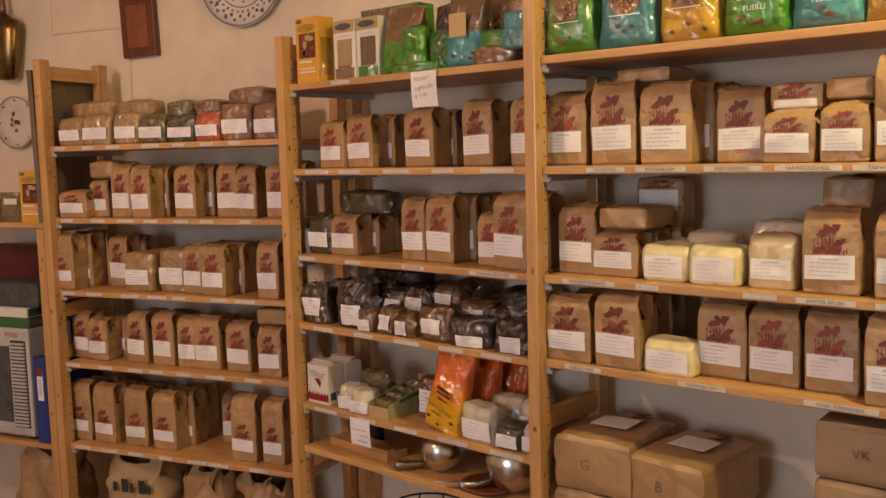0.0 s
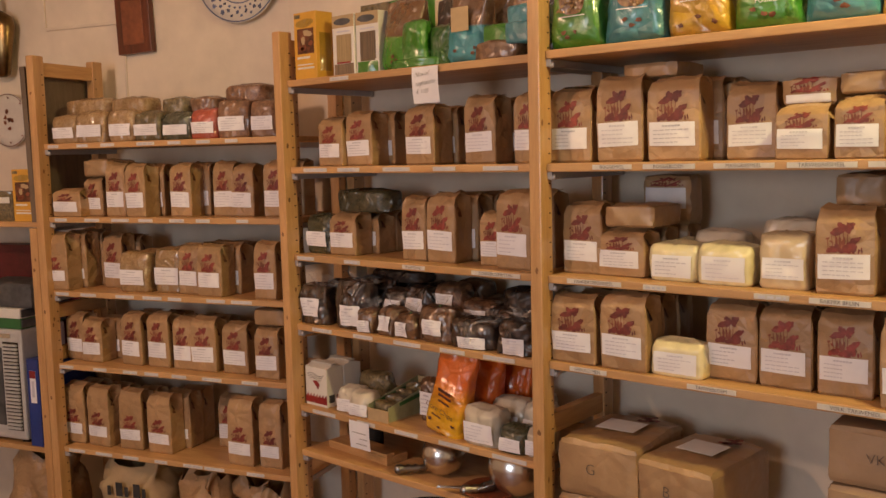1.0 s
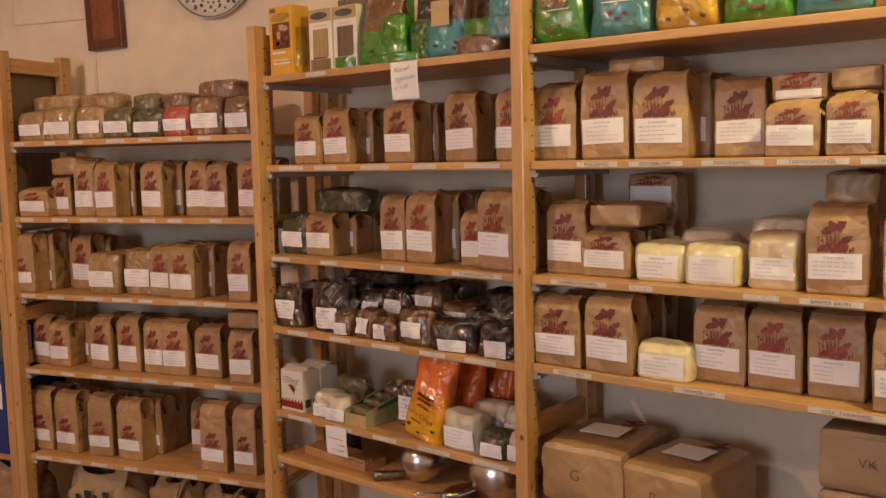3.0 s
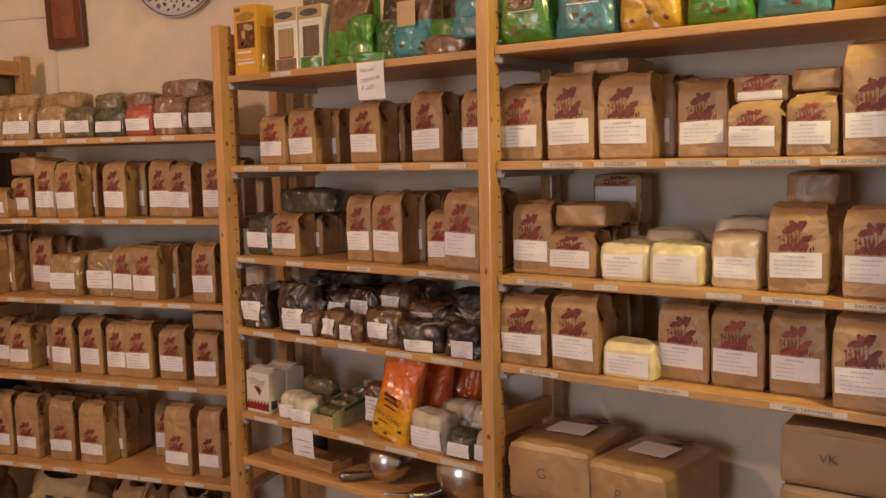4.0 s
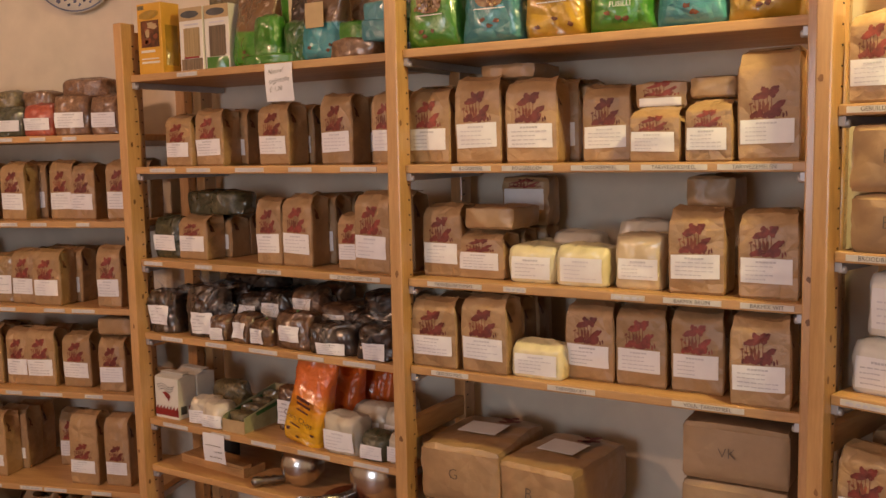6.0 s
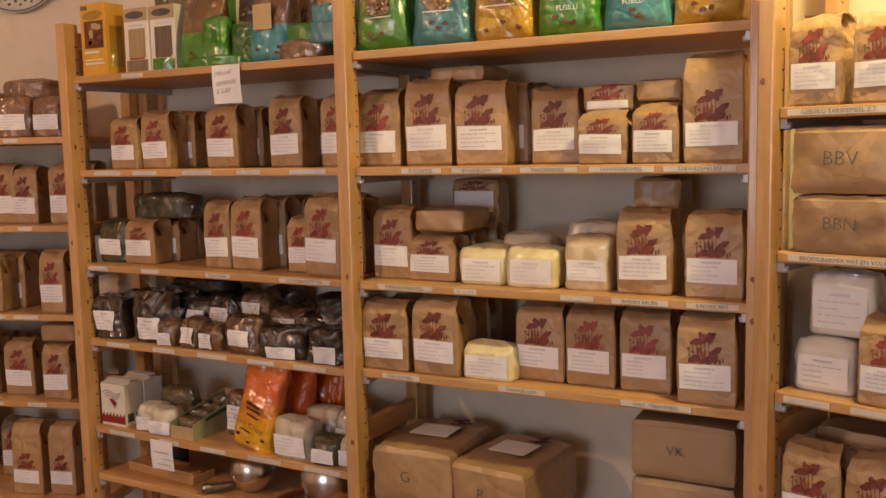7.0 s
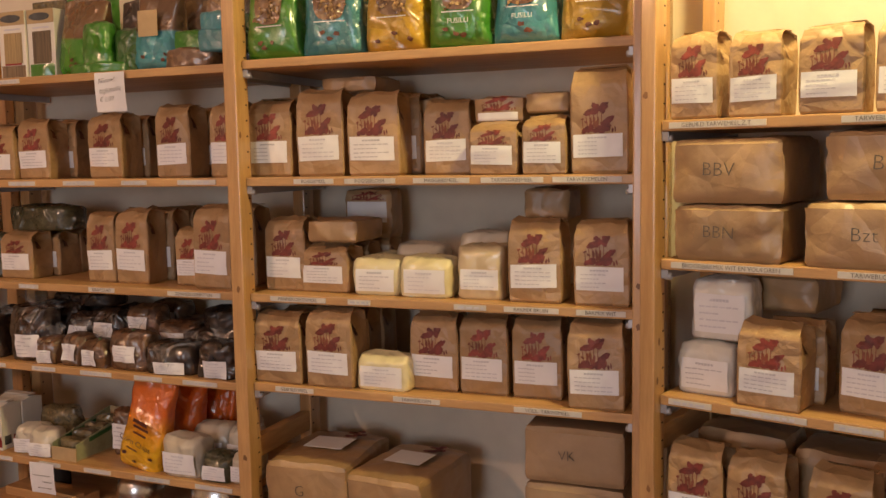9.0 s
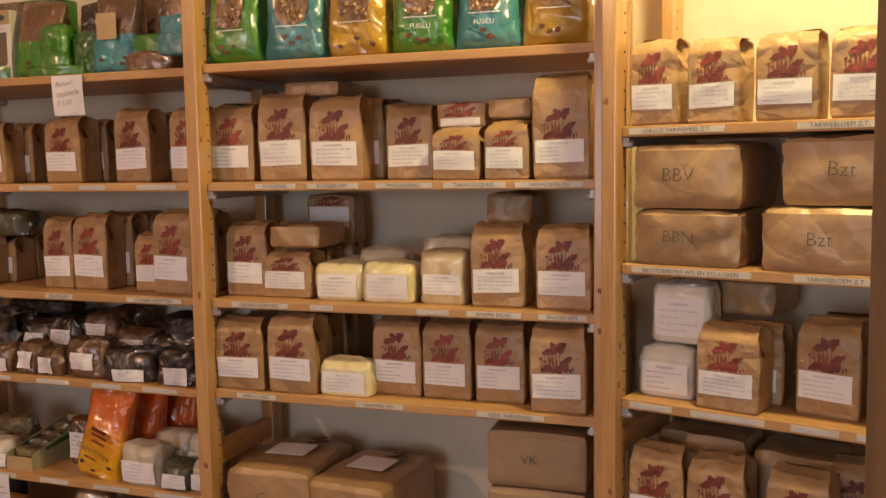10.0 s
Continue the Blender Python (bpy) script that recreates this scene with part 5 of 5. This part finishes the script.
# ---- mixed goods on the fifth board ----
def gable_carton(x, back, lift=0.0, rz=0.0):
    """A white drink-style carton: sloped roof with a pressed ridge, red scalloped band and emblem."""
    w, d, h = 0.088, 0.062, 0.11
    ob = carton_box("B", 4, x, back, w, d, h, "carton", "white gable-top carton with dark red band and emblem", rz=rz)
    bm = bmesh.new()
    k = w / 2
    v = [bm.verts.new(p) for p in ((-k, 0.0, h), (k, 0.0, h), (k, d, h), (-k, d, h), (-k * 0.98, d * 0.46, h + 0.009), (k * 0.98, d * 0.46, h + 0.006), (k * 0.98, d * 0.54, h + 0.006), (-k * 0.98, d * 0.54, h + 0.009))]
    for q in ((0, 1, 5, 4), (2, 3, 7, 6), (4, 5, 6, 7), (1, 2, 6, 5), (3, 0, 4, 7)):
        bm.faces.new([v[i] for i in q])
    part("gable_top", bm, M["carton"], ob)
    part("ridge", boxed(-k * 0.97, k * 0.97, d * 0.3, d * 0.72, h + 0.0092, h + 0.0115, 0.0008, 1), M["carton"], ob)
    front_panel(ob, "red_band", -k + 0.0005, k - 0.0005, 0.008, 0.026, "redbox")
    for i in range(7):
        bm = bmesh.new()
        xx = -0.036 + i * 0.0125
        bm.faces.new([bm.verts.new(p) for p in ((xx - 0.004, -0.0012, 0.026), (xx + 0.004, -0.0012, 0.026), (xx + 0.0035, -0.0012, 0.031), (xx + 0.005, -0.0012, 0.036), (xx - 0.001, -0.0012, 0.031))])
        part("red_spike", bm, M["redbox"], ob)
    rng = random.Random(5)
    for z, g in ((0.088, 0.034), (0.082, 0.03), (0.0755, 0.026)):
        bm = bmesh.new()
        for i in range(10):
            xa, xb = -g + 2 * g * i / 10, -g + 2 * g * (i + 0.8) / 10
            za = z + 0.004 * math.sin(i * 0.7)
            bm.faces.new([bm.verts.new(p) for p in ((xa, -0.0012, za), (xb, -0.0012, za + 0.001), (xb, -0.0012, za + 0.003), (xa, -0.0012, za + 0.002))])
        part("emblem_bar", bm, M["grey"], ob)
    bm = bmesh.new()
    petal(bm, 0.002, 0.064, 0.013, 0.006, -20, lambda a, b: 0.0, 0.0012, rng, 10, 0.4)
    petal(bm, 0.008, 0.054, 0.003, 0.007, 20, lambda a, b: 0.0, 0.0012, rng, 8, 0.3)
    part("emblem", bm, M["redbox"], ob)
    part("side_code_panel", boxed(k, k + 0.0006, 0.008, 0.028, 0.012, 0.034), M["grey"], ob)
    part("side_red_panel", boxed(k, k + 0.0006, 0.036, 0.05, 0.014, 0.032), M["redbox"], ob)
    return ob


gable_carton(0.052, 0.018)
gable_carton(0.054, 0.084, rz=-2)
for x, b, w, h, s in ((0.165, 0.02, 0.08, 0.062, 101), (0.22, 0.012, 0.075, 0.058, 102), (0.19, 0.09, 0.1, 0.09, 103)):
    clear_bag("B", 4, x, b, w, h, "film" if s < 103 else "olive", s, 0.07, s < 103, "small clear plastic bag with folded white label", power=2.8, amp=0.007, lab=(0.05, 0.6), rz=8)
tr = thing("display_tray", "open cardboard display tray with green edge", "tray", at("B", 0.3, 0.012, SHELF_Z["B"][4], 0))
for nm, q in (("tray_floor", (-0.038, 0.038, 0, 0.2, 0, 0.003)), ("tray_front", (-0.038, 0.038, 0, 0.003, 0.003, 0.032)), ("tray_back", (-0.038, 0.038, 0.197, 0.2, 0.003, 0.08))):
    part(nm, boxed(*q), M["card"], tr)
for x in (-0.038, 0.0355):
    bm = bmesh.new()
    v = [bm.verts.new((x + dx, y, z)) for dx in (0, 0.0025) for y, z in ((0.003, 0.003), (0.197, 0.003), (0.197, 0.08), (0.003, 0.04))]
    for q in ((0, 1, 2, 3), (7, 6, 5, 4), (0, 4, 5, 1), (1, 5, 6, 2), (2, 6, 7, 3), (3, 7, 4, 0)):
        bm.faces.new([v[i] for i in q])
    part("tray_side", bm, M["tray_green"], tr)
    part("print_bar", boxed(x - 0.0005, x + 0.003, 0.05, 0.17, 0.03, 0.04), M["ledger"], tr, at=pose(0, 0, 0.0, 8, 0, 0))
for i in range(4):
    put_block("B", 0.3, 0.03 + i * 0.04, SHELF_Z["B"][4] + 0.004, 0.066, 0.045 + 0.008 * i, 0.032, 110 + i, label="small clear sachet standing in a display tray", material="olive")
clear_bag("B", 4, 0.405, 0.09, 0.06, 0.105, "nuts", 115, 0.05, True, "clear bag of nuts with tall white label", lab=(0.15, 0.75))
cr = foil_bag("B", 4, 0.512, 0.012, 0.118, 0.222, "chips", 121, 0.06, "", None, 0, 14, "orange and yellow foil bag of corn chips leaning back")
lettering("Corn Chips", 0.019, M["frame"], cr, pose(-0.002, -0.0425, 0.072) @ pose(0, 0, 0, 0, 6, 0) @ FACE)
for z, a, b, hh in ((0.118, -0.03, 0.01, 0.008), (0.107, -0.026, 0.016, 0.006), (0.093, -0.022, 0.014, 0.004), (0.052, -0.03, 0.0, 0.003)):
    part("print_bar", boxed(a, b, -0.0415, -0.0405, z, z + hh), M["frame"], cr, at=pose(0, 0, 0, 0, 6, 0))
part("crimped_seal", boxed(-0.056, 0.056, -0.004, 0.004, 0.221, 0.232, 0.001, 1), M["chips"], cr)
for i in range(2):
    foil_bag("B", 4, 0.56 + 0.05 * i, 0.1 + 0.07 * i, 0.115, 0.2, "orange", 122 + i, 0.06, "", None, 0, 4, "orange foil bag of corn chips standing behind")
for x, b, w, h, mt, s in ((0.64, 0.012, 0.105, 0.085, "film", 131), (0.65, 0.1, 0.105, 0.09, "film", 132), (0.66, 0.185, 0.1, 0.085, "film", 133), (0.735, 0.01, 0.07, 0.055, "dgreen", 134), (0.745, 0.09, 0.07, 0.095, "film", 135), (0.795, 0.02, 0.05, 0.06, "film", 136)):
    clear_bag("B", 4, x, b, w, h, mt, s, 0.075, True, "clear plastic bag with white label" if mt == "film" else "small clear bag of green herbs with label", power=4, amp=0.005, lab=(0.1, 0.66))

# ---- scoops and block on the sixth board ----
zb = SHELF_Z["B"][5]
blk = thing("wooden_block", "pale pine block lying on the shelf", "block", at("B", 0.17, 0.05, zb, -4))
part("lower_board", boxed(-0.12, 0.13, 0, 0.075, 0, 0.022, 0.002), M["shelf"], blk)
part("upper_strip", boxed(0.02, 0.128, 0.002, 0.03, 0.0222, 0.03, 0.001), M["shelf"], blk)
cup = thing("black_cup", "black cylindrical cup standing on the shelf", "cup", at("B", 0.135, 0.155, zb))
part("cup_body", lathe([(0.026, 0), (0.028, 0.004), (0.029, 0.1), (0.026, 0.1), (0.025, 0.01)], 28), M["hole"], cup, smooth=True)


def scoop(x, y, r, turn, tip):
    ob = thing("flour_scoop", "polished round steel flour scoop with bulb handle", "scoop", at("B", x, y, zb), "steel flour scoops")
    prof = [(r * math.cos(a), r * math.sin(a)) for a in (math.radians(-88 + 8 * i) for i in range(15))]
    prof += [(p * 0.96, z * 0.96) for p, z in prof[::-1]]
    m = pose(0, 0, r * 1.0) @ pose(0, 0, 0, -108, 0, turn)
    part("bowl", lathe(prof, 36), M["chrome"], ob, at=m, smooth=True)
    h = [(0.004, 0.0), (0.009, 0.004), (0.008, 0.022), (0.012, 0.030), (0.008, 0.038), (0.012, 0.048), (0.009, 0.056), (0.013, 0.070), (0.012, 0.080), (0.003, 0.086)]
    part("handle", lathe(h, 20), M["steel_dark"], ob, at=pose(-r * 0.72, -r * 0.35, 0.016) @ pose(0, 0, 0, 90, 0, tip), smooth=True)
    return ob


scoop(0.462, 0.085, 0.056, 20, -42)
scoop(0.70, 0.085, 0.072, 10, -38)
dish = thing("clay_dish", "shallow red-brown clay dish under the scoops", "dish", at("B", 0.64, 0.06, zb))
part("dish_body", lathe([(0.05, 0), (0.06, 0.004), (0.075, 0.012), (0.073, 0.014), (0.055, 0.007)], 36), M["terracotta"], dish, smooth=True)
sp = thing("steel_spoon", "flat steel spoon lying on the shelf", "spoon", at("B", 0.62, 0.03, zb + 0.016, 35))
part("spoon_blade", boxed(-0.03, 0.03, -0.018, 0.018, 0, 0.002, 0.0008), M["chrome"], sp, at=pose(0.03, 0, 0.012, 0, -20, 0))
part("spoon_handle", boxed(-0.1, 0.0, -0.006, 0.006, 0, 0.003, 0.001), M["chrome"], sp)

# ---- below the lowest boards ----
SHELF_Z["A"].append(0.2)
SHELF_Z["B"].append(0.24)
shelf_board("A", 5, 0.018, 0.934)
shelf_board("B", 6, 0.0, 0.823)


def paper_sack(u, k, x, y, w, d, h, seed, rz, label, printed=False):
    ob = thing("paper_sack", label, "paper sack", at(u, x, y, SHELF_Z[u][k], rz), "open paper sacks")
    bm = bmesh.new()
    rng = random.Random(seed)
    na, nz = 36, 12
    rings = []
    for j in range(nz + 1):
        t = j / nz
        ring = []
        for i in range(na):
            a = 2 * math.pi * i / na
            c, s = math.cos(a), math.sin(a)
            kk = (abs(c) ** 4 + abs(s) ** 4) ** -0.25
            n = noise.noise(Vector((c * 2 + seed, s * 2, t * 4))) * 0.03 * (0.3 + t) + 0.009 * (0.4 - abs(noise.noise(Vector((c * 5 + seed, s * 5, t * 9))))) * (0.4 + t)
            q = 1 - 0.25 * t ** 3
            z = h * t + (0.09 * noise.noise(Vector((c * 2.2, s * 2.2, seed + 9.0))) if t > 0.7 else 0) * (t - 0.7) / 0.3
            ring.append(bm.verts.new((kk * c * w / 2 * q + n, kk * s * d / 2 * q + n, max(0, z))))
        rings.append(ring)
    for a, b in zip(rings, rings[1:]):
        for i in range(na):
            bm.faces.new((a[i], a[(i + 1) % na], b[(i + 1) % na], b[i]))
    bm.faces.new(rings[0][::-1])
    part("sack_body", bm, M["card" if printed else "kraft"], ob, smooth=True)
    if printed:
        for i in range(5):
            part("black_print", boxed(-0.06 + 0.034 * i, -0.046 + 0.034 * i + 0.012 * (i % 2), -d / 2 - 0.008, -d / 2 - 0.007, h * 0.6, h * (0.72 + 0.05 * (i % 2))), M["black"], ob)
    return ob


paper_sack("A", 5, 0.22, 0.14, 0.26, 0.2, 0.27, 3, 4, "beige paper sack with black print, top open", True)
paper_sack("A", 5, 0.5, 0.14, 0.2, 0.18, 0.25, 4, -5, "brown kraft paper sack with its top open")
paper_sack("A", 5, 0.72, 0.14, 0.18, 0.18, 0.25, 5, 8, "brown kraft paper sack with its top open")
bk = thing("wire_basket", "black wire basket on the lowest shelf", "basket", at("B", 0.36, 0.13, SHELF_Z["B"][6]))
for zz, r in ((0.0, 0.07), (0.08, 0.085), (0.16, 0.1), (0.25, 0.11)):
    bm = bmesh.new()
    n = 28
    q = [[bm.verts.new(((r + 0.003 * math.cos(b)) * math.cos(a), (r + 0.003 * math.cos(b)) * math.sin(a), zz + 0.003 + 0.003 * math.sin(b))) for b in (j * math.pi / 3 for j in range(6))] for a in (2 * math.pi * i / n for i in range(n))]
    for i in range(n):
        for j in range(6):
            bm.faces.new((q[i][j], q[(i + 1) % n][j], q[(i + 1) % n][(j + 1) % 6], q[i][(j + 1) % 6]))
    part("wire_ring", bm, M["hole"], bk, smooth=True)
for i in range(10):
    a = 2 * math.pi * i / 10
    part("wire_rod", lathe([(0.0025, 0), (0.0025, 0.255)], 6), M["hole"], bk, at=pose(0.073 * math.cos(a), 0.073 * math.sin(a), 0.003) @ pose(0, 0, 0, -9 * math.sin(a), 9 * math.cos(a), 0))

# ---- the neighbouring low shelf ----
UNIT["Z"] = UNIT["A"]
SHELF_Z["Z"] = [1.268, 0.505]
upright("Z", -0.046, -0.014, 1.249, rungs=(0.12, 0.8))
upright("Z", -0.9, -0.87, 1.249, rungs=(0.12, 0.8))
shelf_board("Z", 0, -0.9, -0.014)
shelf_board("Z", 1, -0.87, -0.046)
picture_carton("Z", 0, -0.098, 0.01, 0.088, 0.055, 0.172)
for x, mt in ((-0.2, "olive"), (-0.3, "beige")):
    cb = carton_box("Z", 0, x, 0.02, 0.09, 0.06, 0.1, mt, "small pale green food carton")
    front_panel(cb, "print_bar", -0.03, 0.03, 0.06, 0.08, "carton")
put_block("Z", -0.12, 0.12, 1.268, 0.13, 0.12, 0.1, 145)
ap = thing("silver_heater", "silver appliance with ribbed grille and dark window", "appliance", at("Z", -0.32, 0.01, 0.505))
part("casing", boxed(-0.18, 0.165, 0, 0.2, 0.012, 0.395, 0.012, 3), M["silver"], ap)
part("dark_window", boxed(-0.14, 0.075, -0.003, 0.004, 0.06, 0.33, 0.002), M["grey"], ap)
part("grille_back", boxed(0.082, 0.153, -0.0015, 0.003, 0.045, 0.352), M["hole"], ap)
for i in range(24):
    part("grille_rib", boxed(0.085, 0.15, -0.009, 0.003, 0.05 + i * 0.0125, 0.0575 + i * 0.0125, 0.002), M["silver"], ap)
part("maker_badge", boxed(0.06, 0.12, -0.002, 0.001, 0.365, 0.38), M["chrome"], ap)
for x in (-0.15, 0.135):
    part("foot", boxed(x - 0.015, x + 0.015, 0.02, 0.18, 0, 0.013), M["hole"], ap)
bd = thing("ring_binder", "blue ring binder standing on the shelf", "binder", at("Z", -0.105, 0.005, 0.505, -3))
part("cover", boxed(-0.028, 0.028, 0, 0.24, 0, 0.3, 0.002), M["blue"], bd)
part("spine_label", boxed(-0.014, 0.014, -0.001, -0.0003, 0.15, 0.26), M["label"], bd)
part("red_spine_mark", boxed(-0.014, 0.014, -0.0016, -0.0011, 0.235, 0.26), M["redbox"], bd)
part("spine_print", boxed(-0.006, 0.006, -0.0016, -0.0011, 0.17, 0.225), M["ink"], bd)
z = 0.9
for mt, hh, lb in (("ledger", 0.036, "green bound ledger lying flat"), ("carton", 0.034, "white bound book lying flat")):
    bk2 = thing("book", lb, "book", at("Z", -0.31, 0.02, z + 0.0005))
    part("cover", boxed(-0.17, 0.15, 0, 0.2, 0, hh, 0.002), M[mt], bk2)
    part("pages", boxed(0.1, 0.153, 0.004, 0.196, 0.004, hh - 0.004), M["grey"], bk2)
    z += hh
put_block("Z", -0.27, 0.03, z + 0.001, 0.3, 0.085, 0.18, 151, label="folded dark grey cloth bag on the books", material="grey")
rb = thing("red_box", "red cardboard box standing at the back", "box", at("Z", -0.3, 0.225, 0.505))
part("box", boxed(-0.25, 0.2, 0, 0.06, 0, 0.66, 0.002), M["darkred"], rb)
SHELF_Z["Z"].append(0.1)
shelf_board("Z", 2, -0.87, -0.046)
paper_sack("Z", 2, -0.2, 0.13, 0.24, 0.2, 0.36, 8, 3, "brown kraft paper sack with its top open")

# ---- on the wall ----
WY = 0.36


def wall_plate(u, x, z, r, blue):
    ob = thing("wall_plate", "blue and white glazed china plate on the wall" if blue else "white china plate with brown figures on the wall", "plate", at(u, x, WY - 0.002, z) @ pose(0, 0, 0, 90, 0, 0))
    part("dish", lathe([(r * 0.5, 0.0), (r * 0.6, 0.004), (r, 0.022), (r, 0.025), (r * 0.62, 0.012), (r * 0.1, 0.010)], 48), M["china"], ob, smooth=True)
    rng = random.Random(int(r * 1000))
    dm = M["delft"] if blue else M["frame_in"]
    spots = []
    if blue:
        for i in range(46):
            spots.append((r * (0.86 if i % 2 else 0.78), 2 * math.pi * i / 46, r * rng.uniform(0.03, 0.055)))
        for i in range(34):
            spots.append((r * 0.69, 2 * math.pi * i / 34 + 0.1, r * 0.03))
        for i in range(70):
            spots.append((r * rng.uniform(0.05, 0.54), rng.uniform(0, 6.28), r * rng.uniform(0.02, 0.055)))
    else:
        for i in range(8):
            spots.append((r * 0.84, 2 * math.pi * i / 8, r * 0.045))
        for i in range(7):
            spots.append((r * rng.uniform(0.05, 0.4), rng.uniform(0, 6.28), r * 0.09))
    for rr, a, s in spots:
        bm = bmesh.new()
        n = 9
        zz = (0.0125 + (rr / r - 0.62) * (0.0128 / 0.38) if rr > r * 0.62 else 0.0125) + 0.0012
        vs = []
        for i in range(n):
            b = 2 * math.pi * i / n
            q = s * rng.uniform(0.6, 1.3)
            px, py = rr * math.cos(a) + q * math.cos(b), rr * math.sin(a) + q * math.sin(b)
            ro = math.hypot(px, py)
            pz = (0.0125 + (ro / r - 0.62) * (0.0128 / 0.38) if ro > r * 0.62 else 0.0118) + 0.0008
            vs.append(bm.verts.new((px, py, pz)))
        bm.faces.new(vs)
        part("painted_motif", bm, dm, ob)
    for q in ((0.97, 0.0245), (0.6, 0.0125)) if blue else ((0.97, 0.0245),):
        bm = bmesh.new()
        n = 48
        a = [[bm.verts.new((r * f * math.cos(2 * math.pi * i / n), r * f * math.sin(2 * math.pi * i / n), q[1] + 0.0016)) for i in range(n)] for f in (q[0] - 0.012, q[0] + 0.012)]
        for i in range(n):
            bm.faces.new((a[0][i], a[1][i], a[1][(i + 1) % n], a[0][(i + 1) % n]))
        part("painted_band", bm, dm, ob)
    return ob


wall_plate("A", 0.557, 2.065, 0.165, True)
wall_plate("A", -0.498, 1.622, 0.1, False)
pf = thing("picture_frame", "small dark red wooden panel hanging on the wall", "picture", at("A", 0.118, WY - 0.028, 1.935) @ pose(0, 0, 0, 0, -2, 0))
part("frame", boxed(-0.074, 0.074, 0, 0.025, -0.105, 0.105, 0.004), M["frame"], pf)
part("inner_panel", boxed(-0.045, 0.045, -0.003, 0.002, -0.075, 0.075, 0.002), M["frame_in"], pf)
sc = thing("bronze_scoop", "old bronze grain scoop with dark handle hanging on the wall", "scoop", at("A", -0.495, WY - 0.05, 1.78))
bm = lathe([(0.03, 0.0), (0.045, 0.01), (0.06, 0.1), (0.075, 0.18), (0.068, 0.215), (0.035, 0.235), (0.014, 0.245)], 36)
bmesh.ops.scale(bm, vec=(1, 0.6, 1), verts=bm.verts)
part("bowl", bm, M["bronze"], sc, smooth=True)
part("handle", lathe([(0.012, 0.245), (0.014, 0.26), (0.011, 0.3), (0.014, 0.4), (0.005, 0.42)], 18), M["frame"], sc, smooth=True)
# raised plaster outline of an old recess
rc = thing("plaster_ridge", "raised plaster outline of a closed niche", "niche", at("A", 0, WY, 0), kind="structure")
part("ridge_upright", boxed(-0.315, -0.303, -0.007, 0.0, 1.95, 2.4, 0.003), M["plaster"], rc)
part("ridge_foot", boxed(-0.303, 0.06, -0.007, 0.0, 1.938, 1.95, 0.003), M["plaster"], rc)
part("ridge_side", boxed(0.05, 0.06, -0.006, 0.0, 1.6, 1.938, 0.003), M["plaster"], rc)
wb = thing("wooden_board", "grey-brown wooden board leaning beside the shelf", "board", at("A", -0.022, 0.0, 1.268) @ pose(0, 0, 0, 0, -1.2, 0))
part("board", boxed(-0.012, 0.004, -0.012, 0.285, 0, 0.5, 0.002), M["board"], wb)
part("edge_strip", boxed(-0.015, 0.006, -0.016, -0.0125, 0, 0.5, 0.001), M["board"], wb)
